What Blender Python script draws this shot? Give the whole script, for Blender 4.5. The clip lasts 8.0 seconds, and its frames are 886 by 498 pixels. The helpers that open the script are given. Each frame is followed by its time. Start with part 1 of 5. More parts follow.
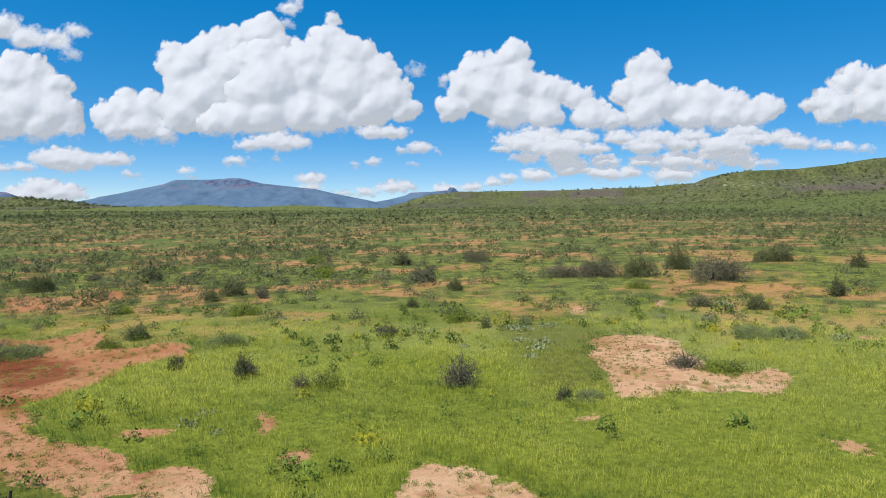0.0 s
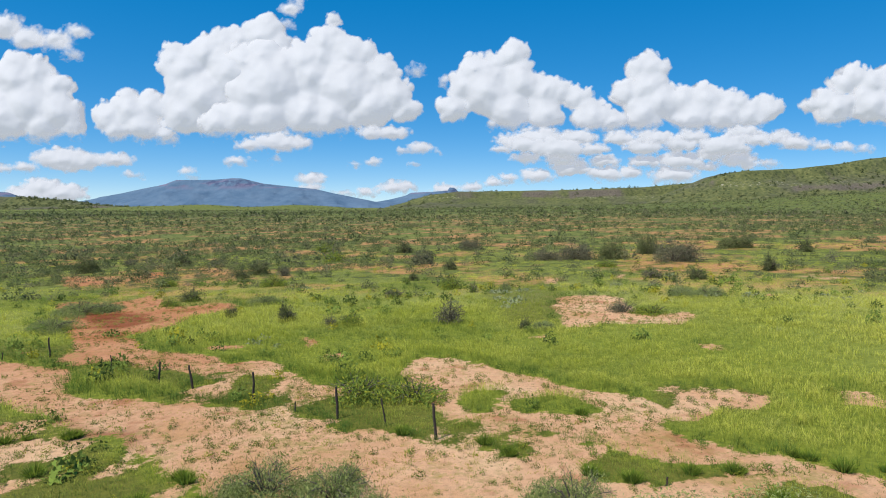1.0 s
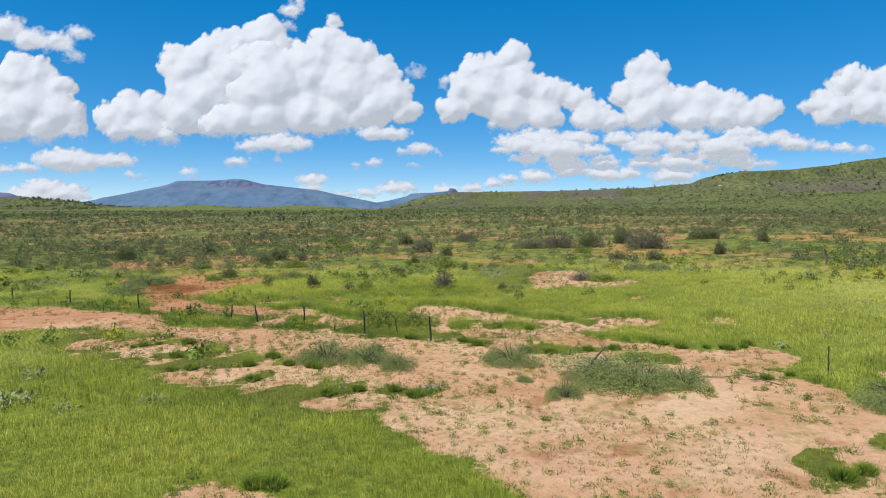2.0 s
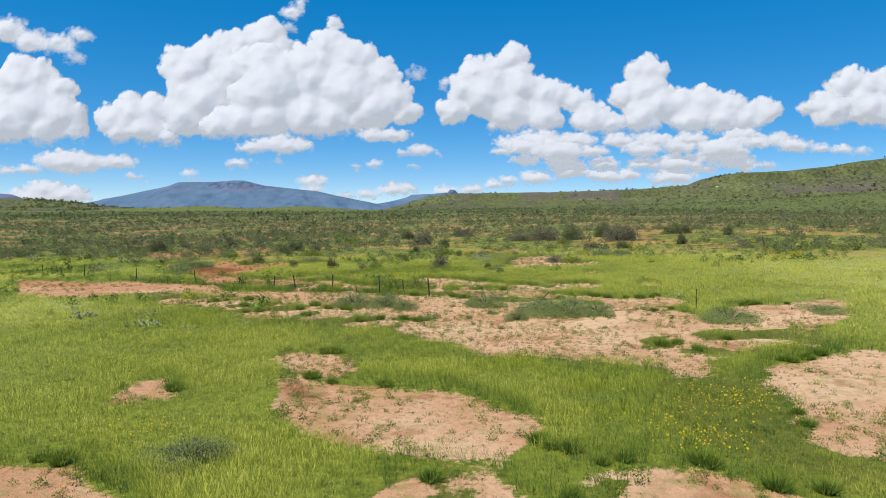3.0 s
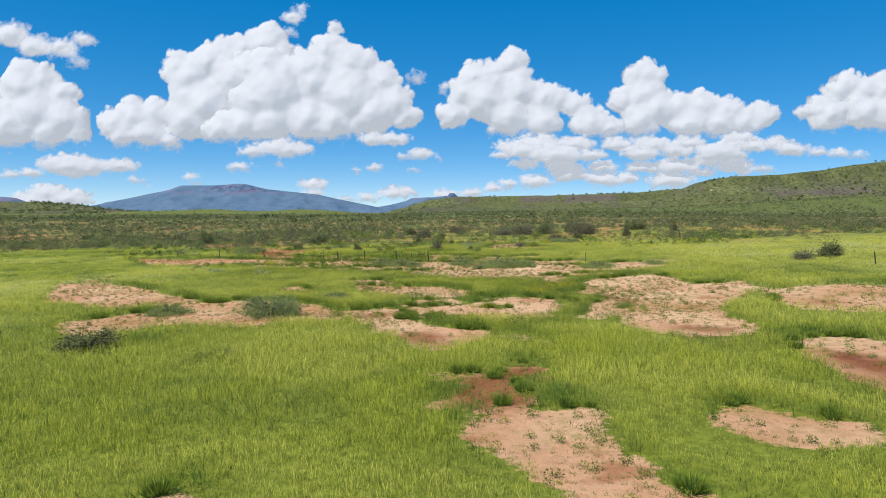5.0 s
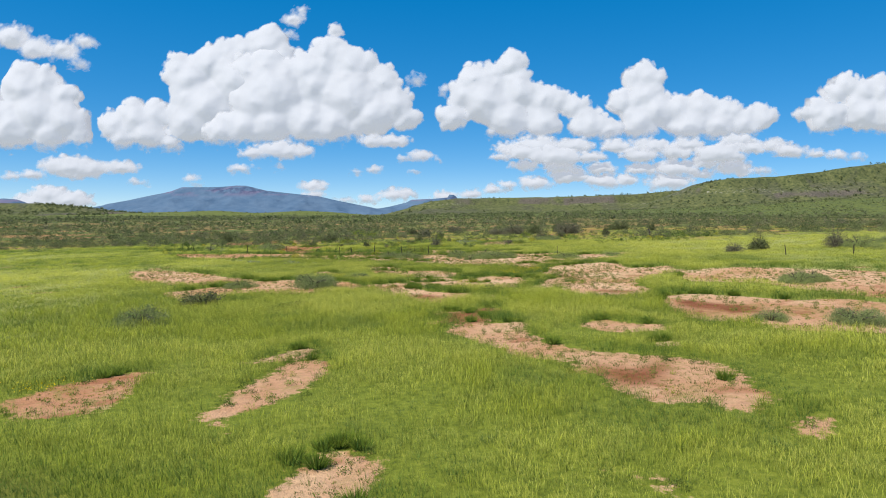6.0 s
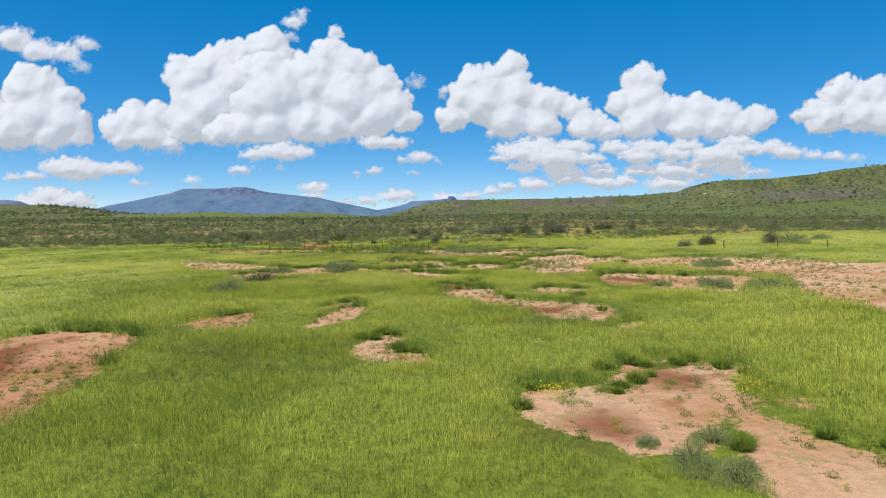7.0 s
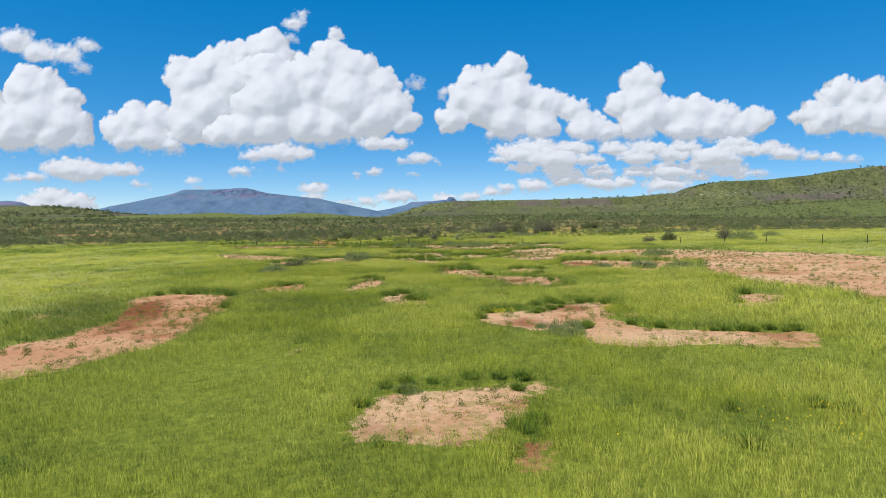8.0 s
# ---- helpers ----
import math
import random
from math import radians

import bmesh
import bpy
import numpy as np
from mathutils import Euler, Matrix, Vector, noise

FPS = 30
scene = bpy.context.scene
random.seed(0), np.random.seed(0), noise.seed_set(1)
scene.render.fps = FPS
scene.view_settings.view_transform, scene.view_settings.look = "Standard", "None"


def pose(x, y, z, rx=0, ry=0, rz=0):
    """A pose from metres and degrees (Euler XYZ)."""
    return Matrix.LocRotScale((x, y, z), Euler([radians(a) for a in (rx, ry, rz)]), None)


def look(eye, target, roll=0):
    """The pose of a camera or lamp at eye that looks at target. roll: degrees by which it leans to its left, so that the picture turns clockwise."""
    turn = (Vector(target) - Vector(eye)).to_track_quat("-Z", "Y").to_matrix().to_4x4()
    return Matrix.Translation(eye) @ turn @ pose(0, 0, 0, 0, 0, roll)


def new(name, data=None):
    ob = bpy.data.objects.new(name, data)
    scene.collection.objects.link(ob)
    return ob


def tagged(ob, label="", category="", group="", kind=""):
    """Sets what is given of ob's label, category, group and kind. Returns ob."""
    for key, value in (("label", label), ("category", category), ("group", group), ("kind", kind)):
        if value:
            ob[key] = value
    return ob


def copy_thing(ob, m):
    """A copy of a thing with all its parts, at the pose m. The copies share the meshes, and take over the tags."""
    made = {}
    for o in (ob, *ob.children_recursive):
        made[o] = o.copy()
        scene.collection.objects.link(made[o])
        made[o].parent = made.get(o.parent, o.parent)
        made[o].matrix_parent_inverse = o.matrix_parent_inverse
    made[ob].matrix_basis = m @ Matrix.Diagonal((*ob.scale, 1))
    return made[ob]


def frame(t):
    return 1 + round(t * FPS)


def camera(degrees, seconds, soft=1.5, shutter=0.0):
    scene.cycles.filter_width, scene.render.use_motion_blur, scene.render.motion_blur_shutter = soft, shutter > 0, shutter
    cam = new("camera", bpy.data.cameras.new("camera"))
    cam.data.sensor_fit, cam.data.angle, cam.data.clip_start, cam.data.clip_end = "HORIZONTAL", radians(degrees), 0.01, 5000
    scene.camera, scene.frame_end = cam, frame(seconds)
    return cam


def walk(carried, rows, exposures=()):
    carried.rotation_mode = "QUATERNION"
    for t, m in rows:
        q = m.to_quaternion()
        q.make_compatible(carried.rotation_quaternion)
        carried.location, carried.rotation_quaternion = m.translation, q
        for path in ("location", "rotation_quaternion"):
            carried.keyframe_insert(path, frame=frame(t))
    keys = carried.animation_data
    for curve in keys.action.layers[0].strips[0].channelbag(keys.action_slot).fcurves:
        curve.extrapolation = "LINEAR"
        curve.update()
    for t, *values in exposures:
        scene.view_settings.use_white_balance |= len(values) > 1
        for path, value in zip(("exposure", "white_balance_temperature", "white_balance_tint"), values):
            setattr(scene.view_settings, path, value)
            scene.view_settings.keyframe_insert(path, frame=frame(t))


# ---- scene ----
cam = camera(68.0, 8.0, soft=1.0)
PATH = [
    (0, pose(-1.218, -0.001, 9.985, 86.252, -0.004, -0.558)),
    (0.5, pose(-1.035, -6.220, 9.327, 86.255, -0.004, -0.542)),
    (1, pose(-0.862, -12.606, 8.702, 86.274, -0.003, -0.529)),
    (1.5, pose(-0.700, -19.111, 8.126, 86.306, -0.003, -0.518)),
    (2, pose(-0.548, -25.715, 7.612, 86.351, -0.002, -0.509)),
    (2.5, pose(-0.408, -32.416, 7.169, 86.406, -0.002, -0.503)),
    (3, pose(-0.278, -39.226, 6.801, 86.468, -0.001, -0.498)),
    (3.5, pose(-0.159, -46.166, 6.512, 86.537, -0.000, -0.496)),
    (4, pose(-0.050, -53.263, 6.297, 86.610, 0.000, -0.495)),
    (4.5, pose(0.050, -60.541, 6.151, 86.684, 0.001, -0.497)),
    (5, pose(0.140, -68.018, 6.064, 86.759, 0.001, -0.501)),
    (5.5, pose(0.221, -75.701, 6.022, 86.831, 0.002, -0.508)),
    (6, pose(0.296, -83.580, 6.009, 86.900, 0.002, -0.516)),
    (6.5, pose(0.363, -91.624, 6.003, 86.962, 0.003, -0.527)),
    (7, pose(0.425, -99.775, 5.979, 87.016, 0.003, -0.539)),
    (7.5, pose(0.483, -107.941, 5.910, 87.059, 0.004, -0.554)),
    (8, pose(0.537, -115.996, 5.762, 87.091, 0.005, -0.571)),
]
walk(cam, PATH)

# ---- light ----
SUN_DIR = Vector((-0.40, -0.30, 0.866)).normalized()   # from the ground towards the sun
world = bpy.data.worlds.new("sky")
scene.world = world
world.use_nodes = True
wn, wl = world.node_tree.nodes, world.node_tree.links
wn.clear()
sky = wn.new("ShaderNodeTexSky")
sky.sky_type = "NISHITA"
sky.sun_disc = False
sky.sun_elevation = math.asin(SUN_DIR.z)
sky.sun_rotation = math.atan2(SUN_DIR.x, SUN_DIR.y)
sky.altitude = 2500
sky.air_density, sky.dust_density, sky.ozone_density = 0.6, 0.0, 2.5
sky_tone = wn.new("ShaderNodeHueSaturation")
sky_tone.inputs["Saturation"].default_value = 2.1
sky_tone.inputs["Value"].default_value = 2.0
sky_deep = wn.new("ShaderNodeGamma")
sky_deep.inputs["Gamma"].default_value = 0.5
sky_back = wn.new("ShaderNodeBackground")
sky_back.inputs["Strength"].default_value = 0.138
sky_out = wn.new("ShaderNodeOutputWorld")
wl.new(sky.outputs[0], sky_deep.inputs["Color"])
wl.new(sky_deep.outputs[0], sky_tone.inputs["Color"])
wl.new(sky_tone.outputs[0], sky_back.inputs["Color"])
wl.new(sky_back.outputs[0], sky_out.inputs["Surface"])

sun = new("sun", bpy.data.lights.new("sun", "SUN"))
sun.data.energy, sun.data.angle, sun.data.color = 4.2, radians(0.5), (1.0, 0.955, 0.89)
sun.matrix_world = look((0, 0, 400), Vector((0, 0, 400)) - SUN_DIR)
scene.view_settings.exposure = 0.3


# ---- noise ----
def lattice(ix, iy, iz, seed):
    """A repeatable random number from 0 to 1 for each lattice cell."""
    h = (ix.astype(np.int64) * 374761393 + iy.astype(np.int64) * 668265263 + iz.astype(np.int64) * 2147483647 + seed * 974634777) & 0xFFFFFFFF
    h = ((h ^ (h >> 13)) * 1274126177) & 0xFFFFFFFF
    h = ((h ^ (h >> 16)) * 2246822519) & 0xFFFFFFFF
    return ((h ^ (h >> 15)) & 0xFFFFFF) / float(0xFFFFFF)


def value2(x, y, seed=0):
    ix, iy = np.floor(x), np.floor(y)
    fx, fy = x - ix, y - iy
    fx, fy = fx * fx * (3 - 2 * fx), fy * fy * (3 - 2 * fy)
    z = np.zeros_like(ix)
    a, b = lattice(ix, iy, z, seed), lattice(ix + 1, iy, z, seed)
    c, d = lattice(ix, iy + 1, z, seed), lattice(ix + 1, iy + 1, z, seed)
    return (a * (1 - fx) + b * fx) * (1 - fy) + (c * (1 - fx) + d * fx) * fy


def fbm2(x, y, size, octaves=4, seed=0):
    """Layered noise, about 0.5 in the mean, whose largest lumps are `size` metres."""
    x, y = np.asarray(x, float) / size, np.asarray(y, float) / size
    total, amp, norm = np.zeros(np.broadcast(x, y).shape), 1.0, 0.0
    for k in range(octaves):
        total += amp * value2(x + 17.3 * k, y - 9.1 * k, seed + k)
        norm += amp
        x, y, amp = x * 2.03, y * 2.03, amp * 0.5
    return total / norm


def smooth(a, b, v):
    u = np.clip((np.asarray(v, float) - a) / (b - a), 0, 1)
    return u * u * (3 - 2 * u)


# ---- materials ----
def material(name):
    """A node material: the material, its nodes, a link function and the surface shader."""
    m = bpy.data.materials.new(name)
    m.use_nodes = True
    nodes, links = m.node_tree.nodes, m.node_tree.links
    return m, nodes, links.new, nodes["Principled BSDF"]


def tex_noise(nodes, link, scale, detail=4.0, rough=0.55, vector=None):
    n = nodes.new("ShaderNodeTexNoise")
    n.inputs["Scale"].default_value, n.inputs["Detail"].default_value, n.inputs["Roughness"].default_value = scale, detail, rough
    if vector:
        link(vector, n.inputs["Vector"])
    return n.outputs["Fac"]


def ramp(nodes, link, fac, *stops):
    r = nodes.new("ShaderNodeValToRGB")
    els = r.color_ramp.elements
    while len(els) < len(stops):
        els.new(0.5)
    for e, (at, c) in zip(els, stops):
        e.position, e.color = at, (*c, 1) if len(c) == 3 else (c[0], c[0], c[0], 1)
    link(fac, r.inputs["Fac"])
    return r.outputs["Color"]


def mixed(nodes, link, fac, a, b, mode="MIX"):
    m = nodes.new("ShaderNodeMix")
    m.data_type, m.blend_type = "RGBA", mode
    for value, slot in ((fac, "Factor"), (a, "A"), (b, "B")):
        socket = next(s for s in m.inputs if s.name == slot and (s.type == "RGBA" or slot == "Factor" and s.type == "VALUE"))
        if isinstance(value, (int, float)):
            socket.default_value = value
        elif isinstance(value, tuple):
            socket.default_value = (*value, 1)
        else:
            link(value, socket)
    return next(s for s in m.outputs if s.type == "RGBA")


def maths(nodes, link, op, a, b=0.0, clamp=False):
    n = nodes.new("ShaderNodeMath")
    n.operation, n.use_clamp = op, clamp
    for v, s in ((a, n.inputs[0]), (b, n.inputs[1])):
        if isinstance(v, (int, float)):
            s.default_value = v
        else:
            link(v, s)
    return n.outputs[0]


def attribute(nodes, name):
    n = nodes.new("ShaderNodeAttribute")
    n.attribute_name = name
    return n.outputs["Fac"]


def place(nodes):
    return nodes.new("ShaderNodeNewGeometry").outputs["Position"]


def bump(nodes, link, height, strength, distance, shader):
    b = nodes.new("ShaderNodeBump")
    b.inputs["Strength"].default_value, b.inputs["Distance"].default_value = strength, distance
    link(height, b.inputs["Height"])
    link(b.outputs[0], shader.inputs["Normal"])


def ground_material():
    """Pale sandy soil with damp red stains; turf litter under the grass; bush-dotted plain further out."""
    m, nodes, link, bsdf = material("ground_soil_and_turf")
    pos = place(nodes)
    broad = tex_noise(nodes, link, 0.16, 5, 0.6, pos)
    fine = tex_noise(nodes, link, 3.2, 6, 0.7, pos)
    grit = tex_noise(nodes, link, 22.0, 3, 0.7, pos)
    soil = ramp(nodes, link, broad, (0.26, (0.32, 0.14, 0.06)), (0.36, (0.52, 0.285, 0.13)), (0.47, (0.63, 0.355, 0.195)), (0.64, (0.71, 0.458, 0.262)))
    soil = mixed(nodes, link, 0.75, soil, ramp(nodes, link, fine, (0.22, (0.62, 0.58, 0.52)), (0.5, (0.97, 0.96, 0.95)), (0.75, (1.12, 1.11, 1.08))), "MULTIPLY")
    crumbs = ramp(nodes, link, grit, (0.32, (0.35,)), (0.44, (1.0,)))
    soil = mixed(nodes, link, 0.38, soil, crumbs, "MULTIPLY")
    soil = mixed(nodes, link, attribute(nodes, "iron"), soil, mixed(nodes, link, 1.0, soil, (0.74, 0.55, 0.45), "MULTIPLY"))
    # damp red stains
    stain = ramp(nodes, link, tex_noise(nodes, link, 0.42, 3, 0.5, pos), (0.60, (0.0,)), (0.66, (0.7,)))
    soil = mixed(nodes, link, stain, soil, mixed(nodes, link, 1.0, soil, (0.66, 0.50, 0.44), "MULTIPLY"))
    soil = mixed(nodes, link, attribute(nodes, "mire"), soil, mixed(nodes, link, 1.0, soil, (0.50, 0.34, 0.28), "MULTIPLY"))
    # low herbs and dry stubble on the soil
    herb = tex_noise(nodes, link, 1.5, 6, 0.75, pos)
    herb_mask = ramp(nodes, link, herb, (0.49, (0.0,)), (0.58, (1.0,)))
    herb_mask = mixed(nodes, link, 1.0, herb_mask, ramp(nodes, link, tex_noise(nodes, link, 0.22, 3, 0.5, pos), (0.42, (0.03,)), (0.60, (0.55,))), "MULTIPLY")
    soil = mixed(nodes, link, herb_mask, soil, (0.25, 0.235, 0.05))
    turf = ramp(nodes, link, fine, (0.3, (0.10, 0.13, 0.014)), (0.55, (0.20, 0.23, 0.024)), (0.75, (0.30, 0.31, 0.045)))
    turf = mixed(nodes, link, maths(nodes, link, "MULTIPLY", attribute(nodes, "gold"), 0.8), turf, (0.38, 0.37, 0.105))
    turf = mixed(nodes, link, attribute(nodes, "damp"), turf, ramp(nodes, link, fine, (0.3, (0.075, 0.085, 0.014)), (0.7, (0.17, 0.155, 0.03))))
    edge = maths(nodes, link, "ADD", attribute(nodes, "open"), maths(nodes, link, "MULTIPLY", maths(nodes, link, "SUBTRACT", fine, 0.5), 1.6))
    bare_fac = ramp(nodes, link, maths(nodes, link, "ADD", maths(nodes, link, "MULTIPLY", edge, 0.8), 0.5), (0.42, (0.0,)), (0.58, (1.0,)))
    near = mixed(nodes, link, bare_fac, turf, soil)
    # the wild plain: turf, red soil and dark scrub in patches
    v = nodes.new("ShaderNodeTexVoronoi")
    v.inputs["Scale"].default_value = 0.21
    link(pos, v.inputs["Vector"])
    w1 = tex_noise(nodes, link, 0.045, 6, 0.65, pos)
    w2 = tex_noise(nodes, link, 0.35, 5, 0.7, pos)
    wild = ramp(nodes, link, w2, (0.32, (0.07, 0.088, 0.02)), (0.5, (0.135, 0.155, 0.034)), (0.68, (0.22, 0.235, 0.05)))
    red = mixed(nodes, link, 1.0, ramp(nodes, link, w1, (0.49, (0.0,)), (0.56, (1.0,))), attribute(nodes, "rust"), "MULTIPLY")
    red = mixed(nodes, link, 1.0, red, ramp(nodes, link, w2, (0.38, (0.0,)), (0.52, (0.9,))), "MULTIPLY")
    wild = mixed(nodes, link, red, wild, (0.48, 0.225, 0.095))
    scrub = ramp(nodes, link, v.outputs["Distance"], (0.22, (0.75,)), (0.36, (0.0,)))
    wild = mixed(nodes, link, scrub, wild, (0.055, 0.068, 0.022))
    v2 = nodes.new("ShaderNodeTexVoronoi")
    v2.inputs["Scale"].default_value = 0.085
    link(pos, v2.inputs["Vector"])
    thicket = mixed(nodes, link, 1.0, ramp(nodes, link, v2.outputs["Distance"], (0.30, (0.62,)), (0.66, (0.0,))), attribute(nodes, "distance"), "MULTIPLY")
    wild = mixed(nodes, link, thicket, wild, (0.075, 0.092, 0.036))
    link(mixed(nodes, link, attribute(nodes, "wild"), near, wild), bsdf.inputs["Base Color"])
    bsdf.inputs["Roughness"].default_value = 0.95
    bsdf.inputs["Specular IOR Level"].default_value = 0.15
    bump(nodes, link, maths(nodes, link, "ADD", fine, maths(nodes, link, "MULTIPLY", grit, 0.35)), 1.0, 0.12, bsdf)
    return m


def hill_material():
    """Bushy green slopes with bare brown rock where they are steep."""
    m, nodes, link, bsdf = material("bushy_hillside")
    pos = place(nodes)
    n1 = tex_noise(nodes, link, 0.02, 6, 0.65, pos)
    n2 = tex_noise(nodes, link, 0.12, 5, 0.7, pos)
    green = ramp(nodes, link, n2, (0.3, (0.065, 0.08, 0.03)), (0.5, (0.118, 0.126, 0.05)), (0.72, (0.195, 0.195, 0.075)))
    green = mixed(nodes, link, 0.7, green, ramp(nodes, link, n1, (0.3, (0.75, 0.78, 0.75)), (0.7, (1.2, 1.15, 1.0))), "MULTIPLY")
    v = nodes.new("ShaderNodeTexVoronoi")
    v.inputs["Scale"].default_value = 0.11
    link(pos, v.inputs["Vector"])
    green = mixed(nodes, link, ramp(nodes, link, v.outputs["Distance"], (0.2, (0.8,)), (0.38, (0.0,))), green, (0.045, 0.06, 0.026))
    rock = ramp(nodes, link, tex_noise(nodes, link, 0.3, 6, 0.75, pos), (0.3, (0.06, 0.05, 0.038)), (0.7, (0.20, 0.165, 0.125)))
    # grey-brown thorn scrub in broad patches, pale stony outcrops along one level
    thorn = ramp(nodes, link, tex_noise(nodes, link, 0.009, 4, 0.6, pos), (0.50, (0.0,)), (0.62, (0.6,)))
    green = mixed(nodes, link, thorn, green, ramp(nodes, link, n2, (0.3, (0.05, 0.048, 0.034)), (0.7, (0.135, 0.125, 0.085))))
    stony = mixed(nodes, link, 1.0, ramp(nodes, link, tex_noise(nodes, link, 0.16, 5, 0.7, pos), (0.56, (0.0,)), (0.66, (0.8,))), attribute(nodes, "ledge"), "MULTIPLY")
    green = mixed(nodes, link, stony, green, (0.44, 0.40, 0.29))
    link(mixed(nodes, link, attribute(nodes, "rock"), green, rock), bsdf.inputs["Base Color"])
    bsdf.inputs["Roughness"].default_value = 0.95
    bsdf.inputs["Specular IOR Level"].default_value = 0.1
    bump(nodes, link, n2, 0.8, 3.0, bsdf)
    return m


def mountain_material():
    """Far mountain with paler rock bands; distant haze is put into its blue base colour."""
    m, nodes, link, bsdf = material("haze_blue_mountain_rock")
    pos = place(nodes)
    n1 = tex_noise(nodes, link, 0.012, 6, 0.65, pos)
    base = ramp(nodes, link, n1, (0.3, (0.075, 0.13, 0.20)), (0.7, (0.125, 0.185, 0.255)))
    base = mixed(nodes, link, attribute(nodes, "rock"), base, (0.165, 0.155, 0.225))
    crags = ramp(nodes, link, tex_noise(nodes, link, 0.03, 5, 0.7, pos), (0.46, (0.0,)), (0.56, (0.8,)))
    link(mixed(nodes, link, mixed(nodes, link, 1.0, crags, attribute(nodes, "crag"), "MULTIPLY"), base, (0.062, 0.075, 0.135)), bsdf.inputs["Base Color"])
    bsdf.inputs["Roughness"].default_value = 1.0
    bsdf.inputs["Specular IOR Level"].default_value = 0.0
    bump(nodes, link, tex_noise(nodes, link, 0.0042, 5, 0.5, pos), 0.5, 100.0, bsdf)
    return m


def leafy(name, low, high, dry, gloss=0.06, through_light=0.3, curl=0.55):
    """Leaves and blades: 'tone' runs from the deep to the bright colour, 'tip' to the dry one."""
    m, nodes, link, bsdf = material(name)
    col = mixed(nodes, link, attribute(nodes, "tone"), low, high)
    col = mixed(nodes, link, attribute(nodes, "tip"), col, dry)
    link(col, bsdf.inputs["Base Color"])
    bsdf.inputs["Roughness"].default_value = 0.8
    bsdf.inputs["Specular IOR Level"].default_value = gloss
    tr = nodes.new("ShaderNodeBsdfTranslucent")
    link(col, tr.inputs["Color"])
    mx = nodes.new("ShaderNodeMixShader")
    mx.inputs[0].default_value = through_light
    link(bsdf.outputs[0], mx.inputs[1])
    link(tr.outputs[0], mx.inputs[2])
    link(mx.outputs[0], nodes["Material Output"].inputs["Surface"])
    # shading normals are tilted skywards to brighten the leaves; curl weighs the true normal
    lift = nodes.new("ShaderNodeVectorMath")
    lift.operation = "MULTIPLY_ADD"
    link(nodes.new("ShaderNodeNewGeometry").outputs["Normal"], lift.inputs[0])
    lift.inputs[1].default_value = (curl, curl, curl)
    lift.inputs[2].default_value = (0, 0, 1)
    unit = nodes.new("ShaderNodeVectorMath")
    unit.operation = "NORMALIZE"
    link(lift.outputs[0], unit.inputs[0])
    link(unit.outputs[0], bsdf.inputs["Normal"])
    return m


def wood_material(name, dark, pale):
    m, nodes, link, bsdf = material(name)
    co = nodes.new("ShaderNodeTexCoord").outputs["Object"]
    mp = nodes.new("ShaderNodeMapping")
    mp.inputs["Scale"].default_value = (1, 1, 0.08)
    link(co, mp.inputs["Vector"])
    n = tex_noise(nodes, link, 40, 5, 0.7, mp.outputs[0])
    link(ramp(nodes, link, n, (0.3, dark), (0.7, pale)), bsdf.inputs["Base Color"])
    bsdf.inputs["Roughness"].default_value = 0.9
    bump(nodes, link, n, 0.6, 0.01, bsdf)
    return m


def cloud_material(name, glow, body, ragged, grain, detail):
    """White vapour, lit from above; added emission stands in for light scattered inside it. 'puff' is the lie of its
    billows; 'core' falls to nought at its ragged rim.
    """
    m, nodes, link, bsdf = material(name)
    bsdf.inputs["Base Color"].default_value = (body, body * 0.995, body * 0.985, 1)
    bsdf.inputs["Roughness"].default_value = 1.0
    bsdf.inputs["Specular IOR Level"].default_value = 0.0
    em = nodes.new("ShaderNodeEmission")
    em.inputs["Color"].default_value = (0.845, 0.89, 1.0, 1)
    em.inputs["Strength"].default_value = glow
    both = nodes.new("ShaderNodeAddShader")
    link(bsdf.outputs[0], both.inputs[0])
    link(em.outputs[0], both.inputs[1])
    puff = nodes.new("ShaderNodeAttribute")
    puff.attribute_name = "puff"
    link(puff.outputs["Vector"], bsdf.inputs["Normal"])
    clear = nodes.new("ShaderNodeBsdfTransparent")
    n = tex_noise(nodes, link, grain, detail, 0.58, place(nodes))
    rim = maths(nodes, link, "ADD", attribute(nodes, "core"), maths(nodes, link, "MULTIPLY", maths(nodes, link, "SUBTRACT", n, 0.5), ragged))
    out = nodes.new("ShaderNodeMixShader")
    link(ramp(nodes, link, rim, (0.0, (0.0,)), (0.9, (1.0,))), out.inputs[0])
    link(clear.outputs[0], out.inputs[1])
    link(both.outputs[0], out.inputs[2])
    link(out.outputs[0], nodes["Material Output"].inputs["Surface"])
    return m


GROUND = ground_material()
HILL = hill_material()
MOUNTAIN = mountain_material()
GRASS = leafy("meadow_grass", (0.07, 0.155, 0.03), (0.52, 0.55, 0.028), (0.88, 0.81, 0.20), 0.04, 0.36, 0.40)
CUSHION = leafy("green_cushion_herbs", (0.07, 0.115, 0.025), (0.21, 0.275, 0.05), (0.46, 0.41, 0.05), 0.05, 0.3, 0.7)
WEED = leafy("leafy_weeds", (0.06, 0.10, 0.028), (0.22, 0.31, 0.06), (0.52, 0.44, 0.03), 0.05, 0.3, 0.7)
PALE_HERB = leafy("pale_grey_herbs", (0.17, 0.215, 0.09), (0.28, 0.32, 0.16), (0.38, 0.38, 0.22), 0.05, 0.2, 0.8)
HERB = leafy("low_green_herbs", (0.085, 0.115, 0.03), (0.28, 0.30, 0.07), (0.60, 0.46, 0.02))
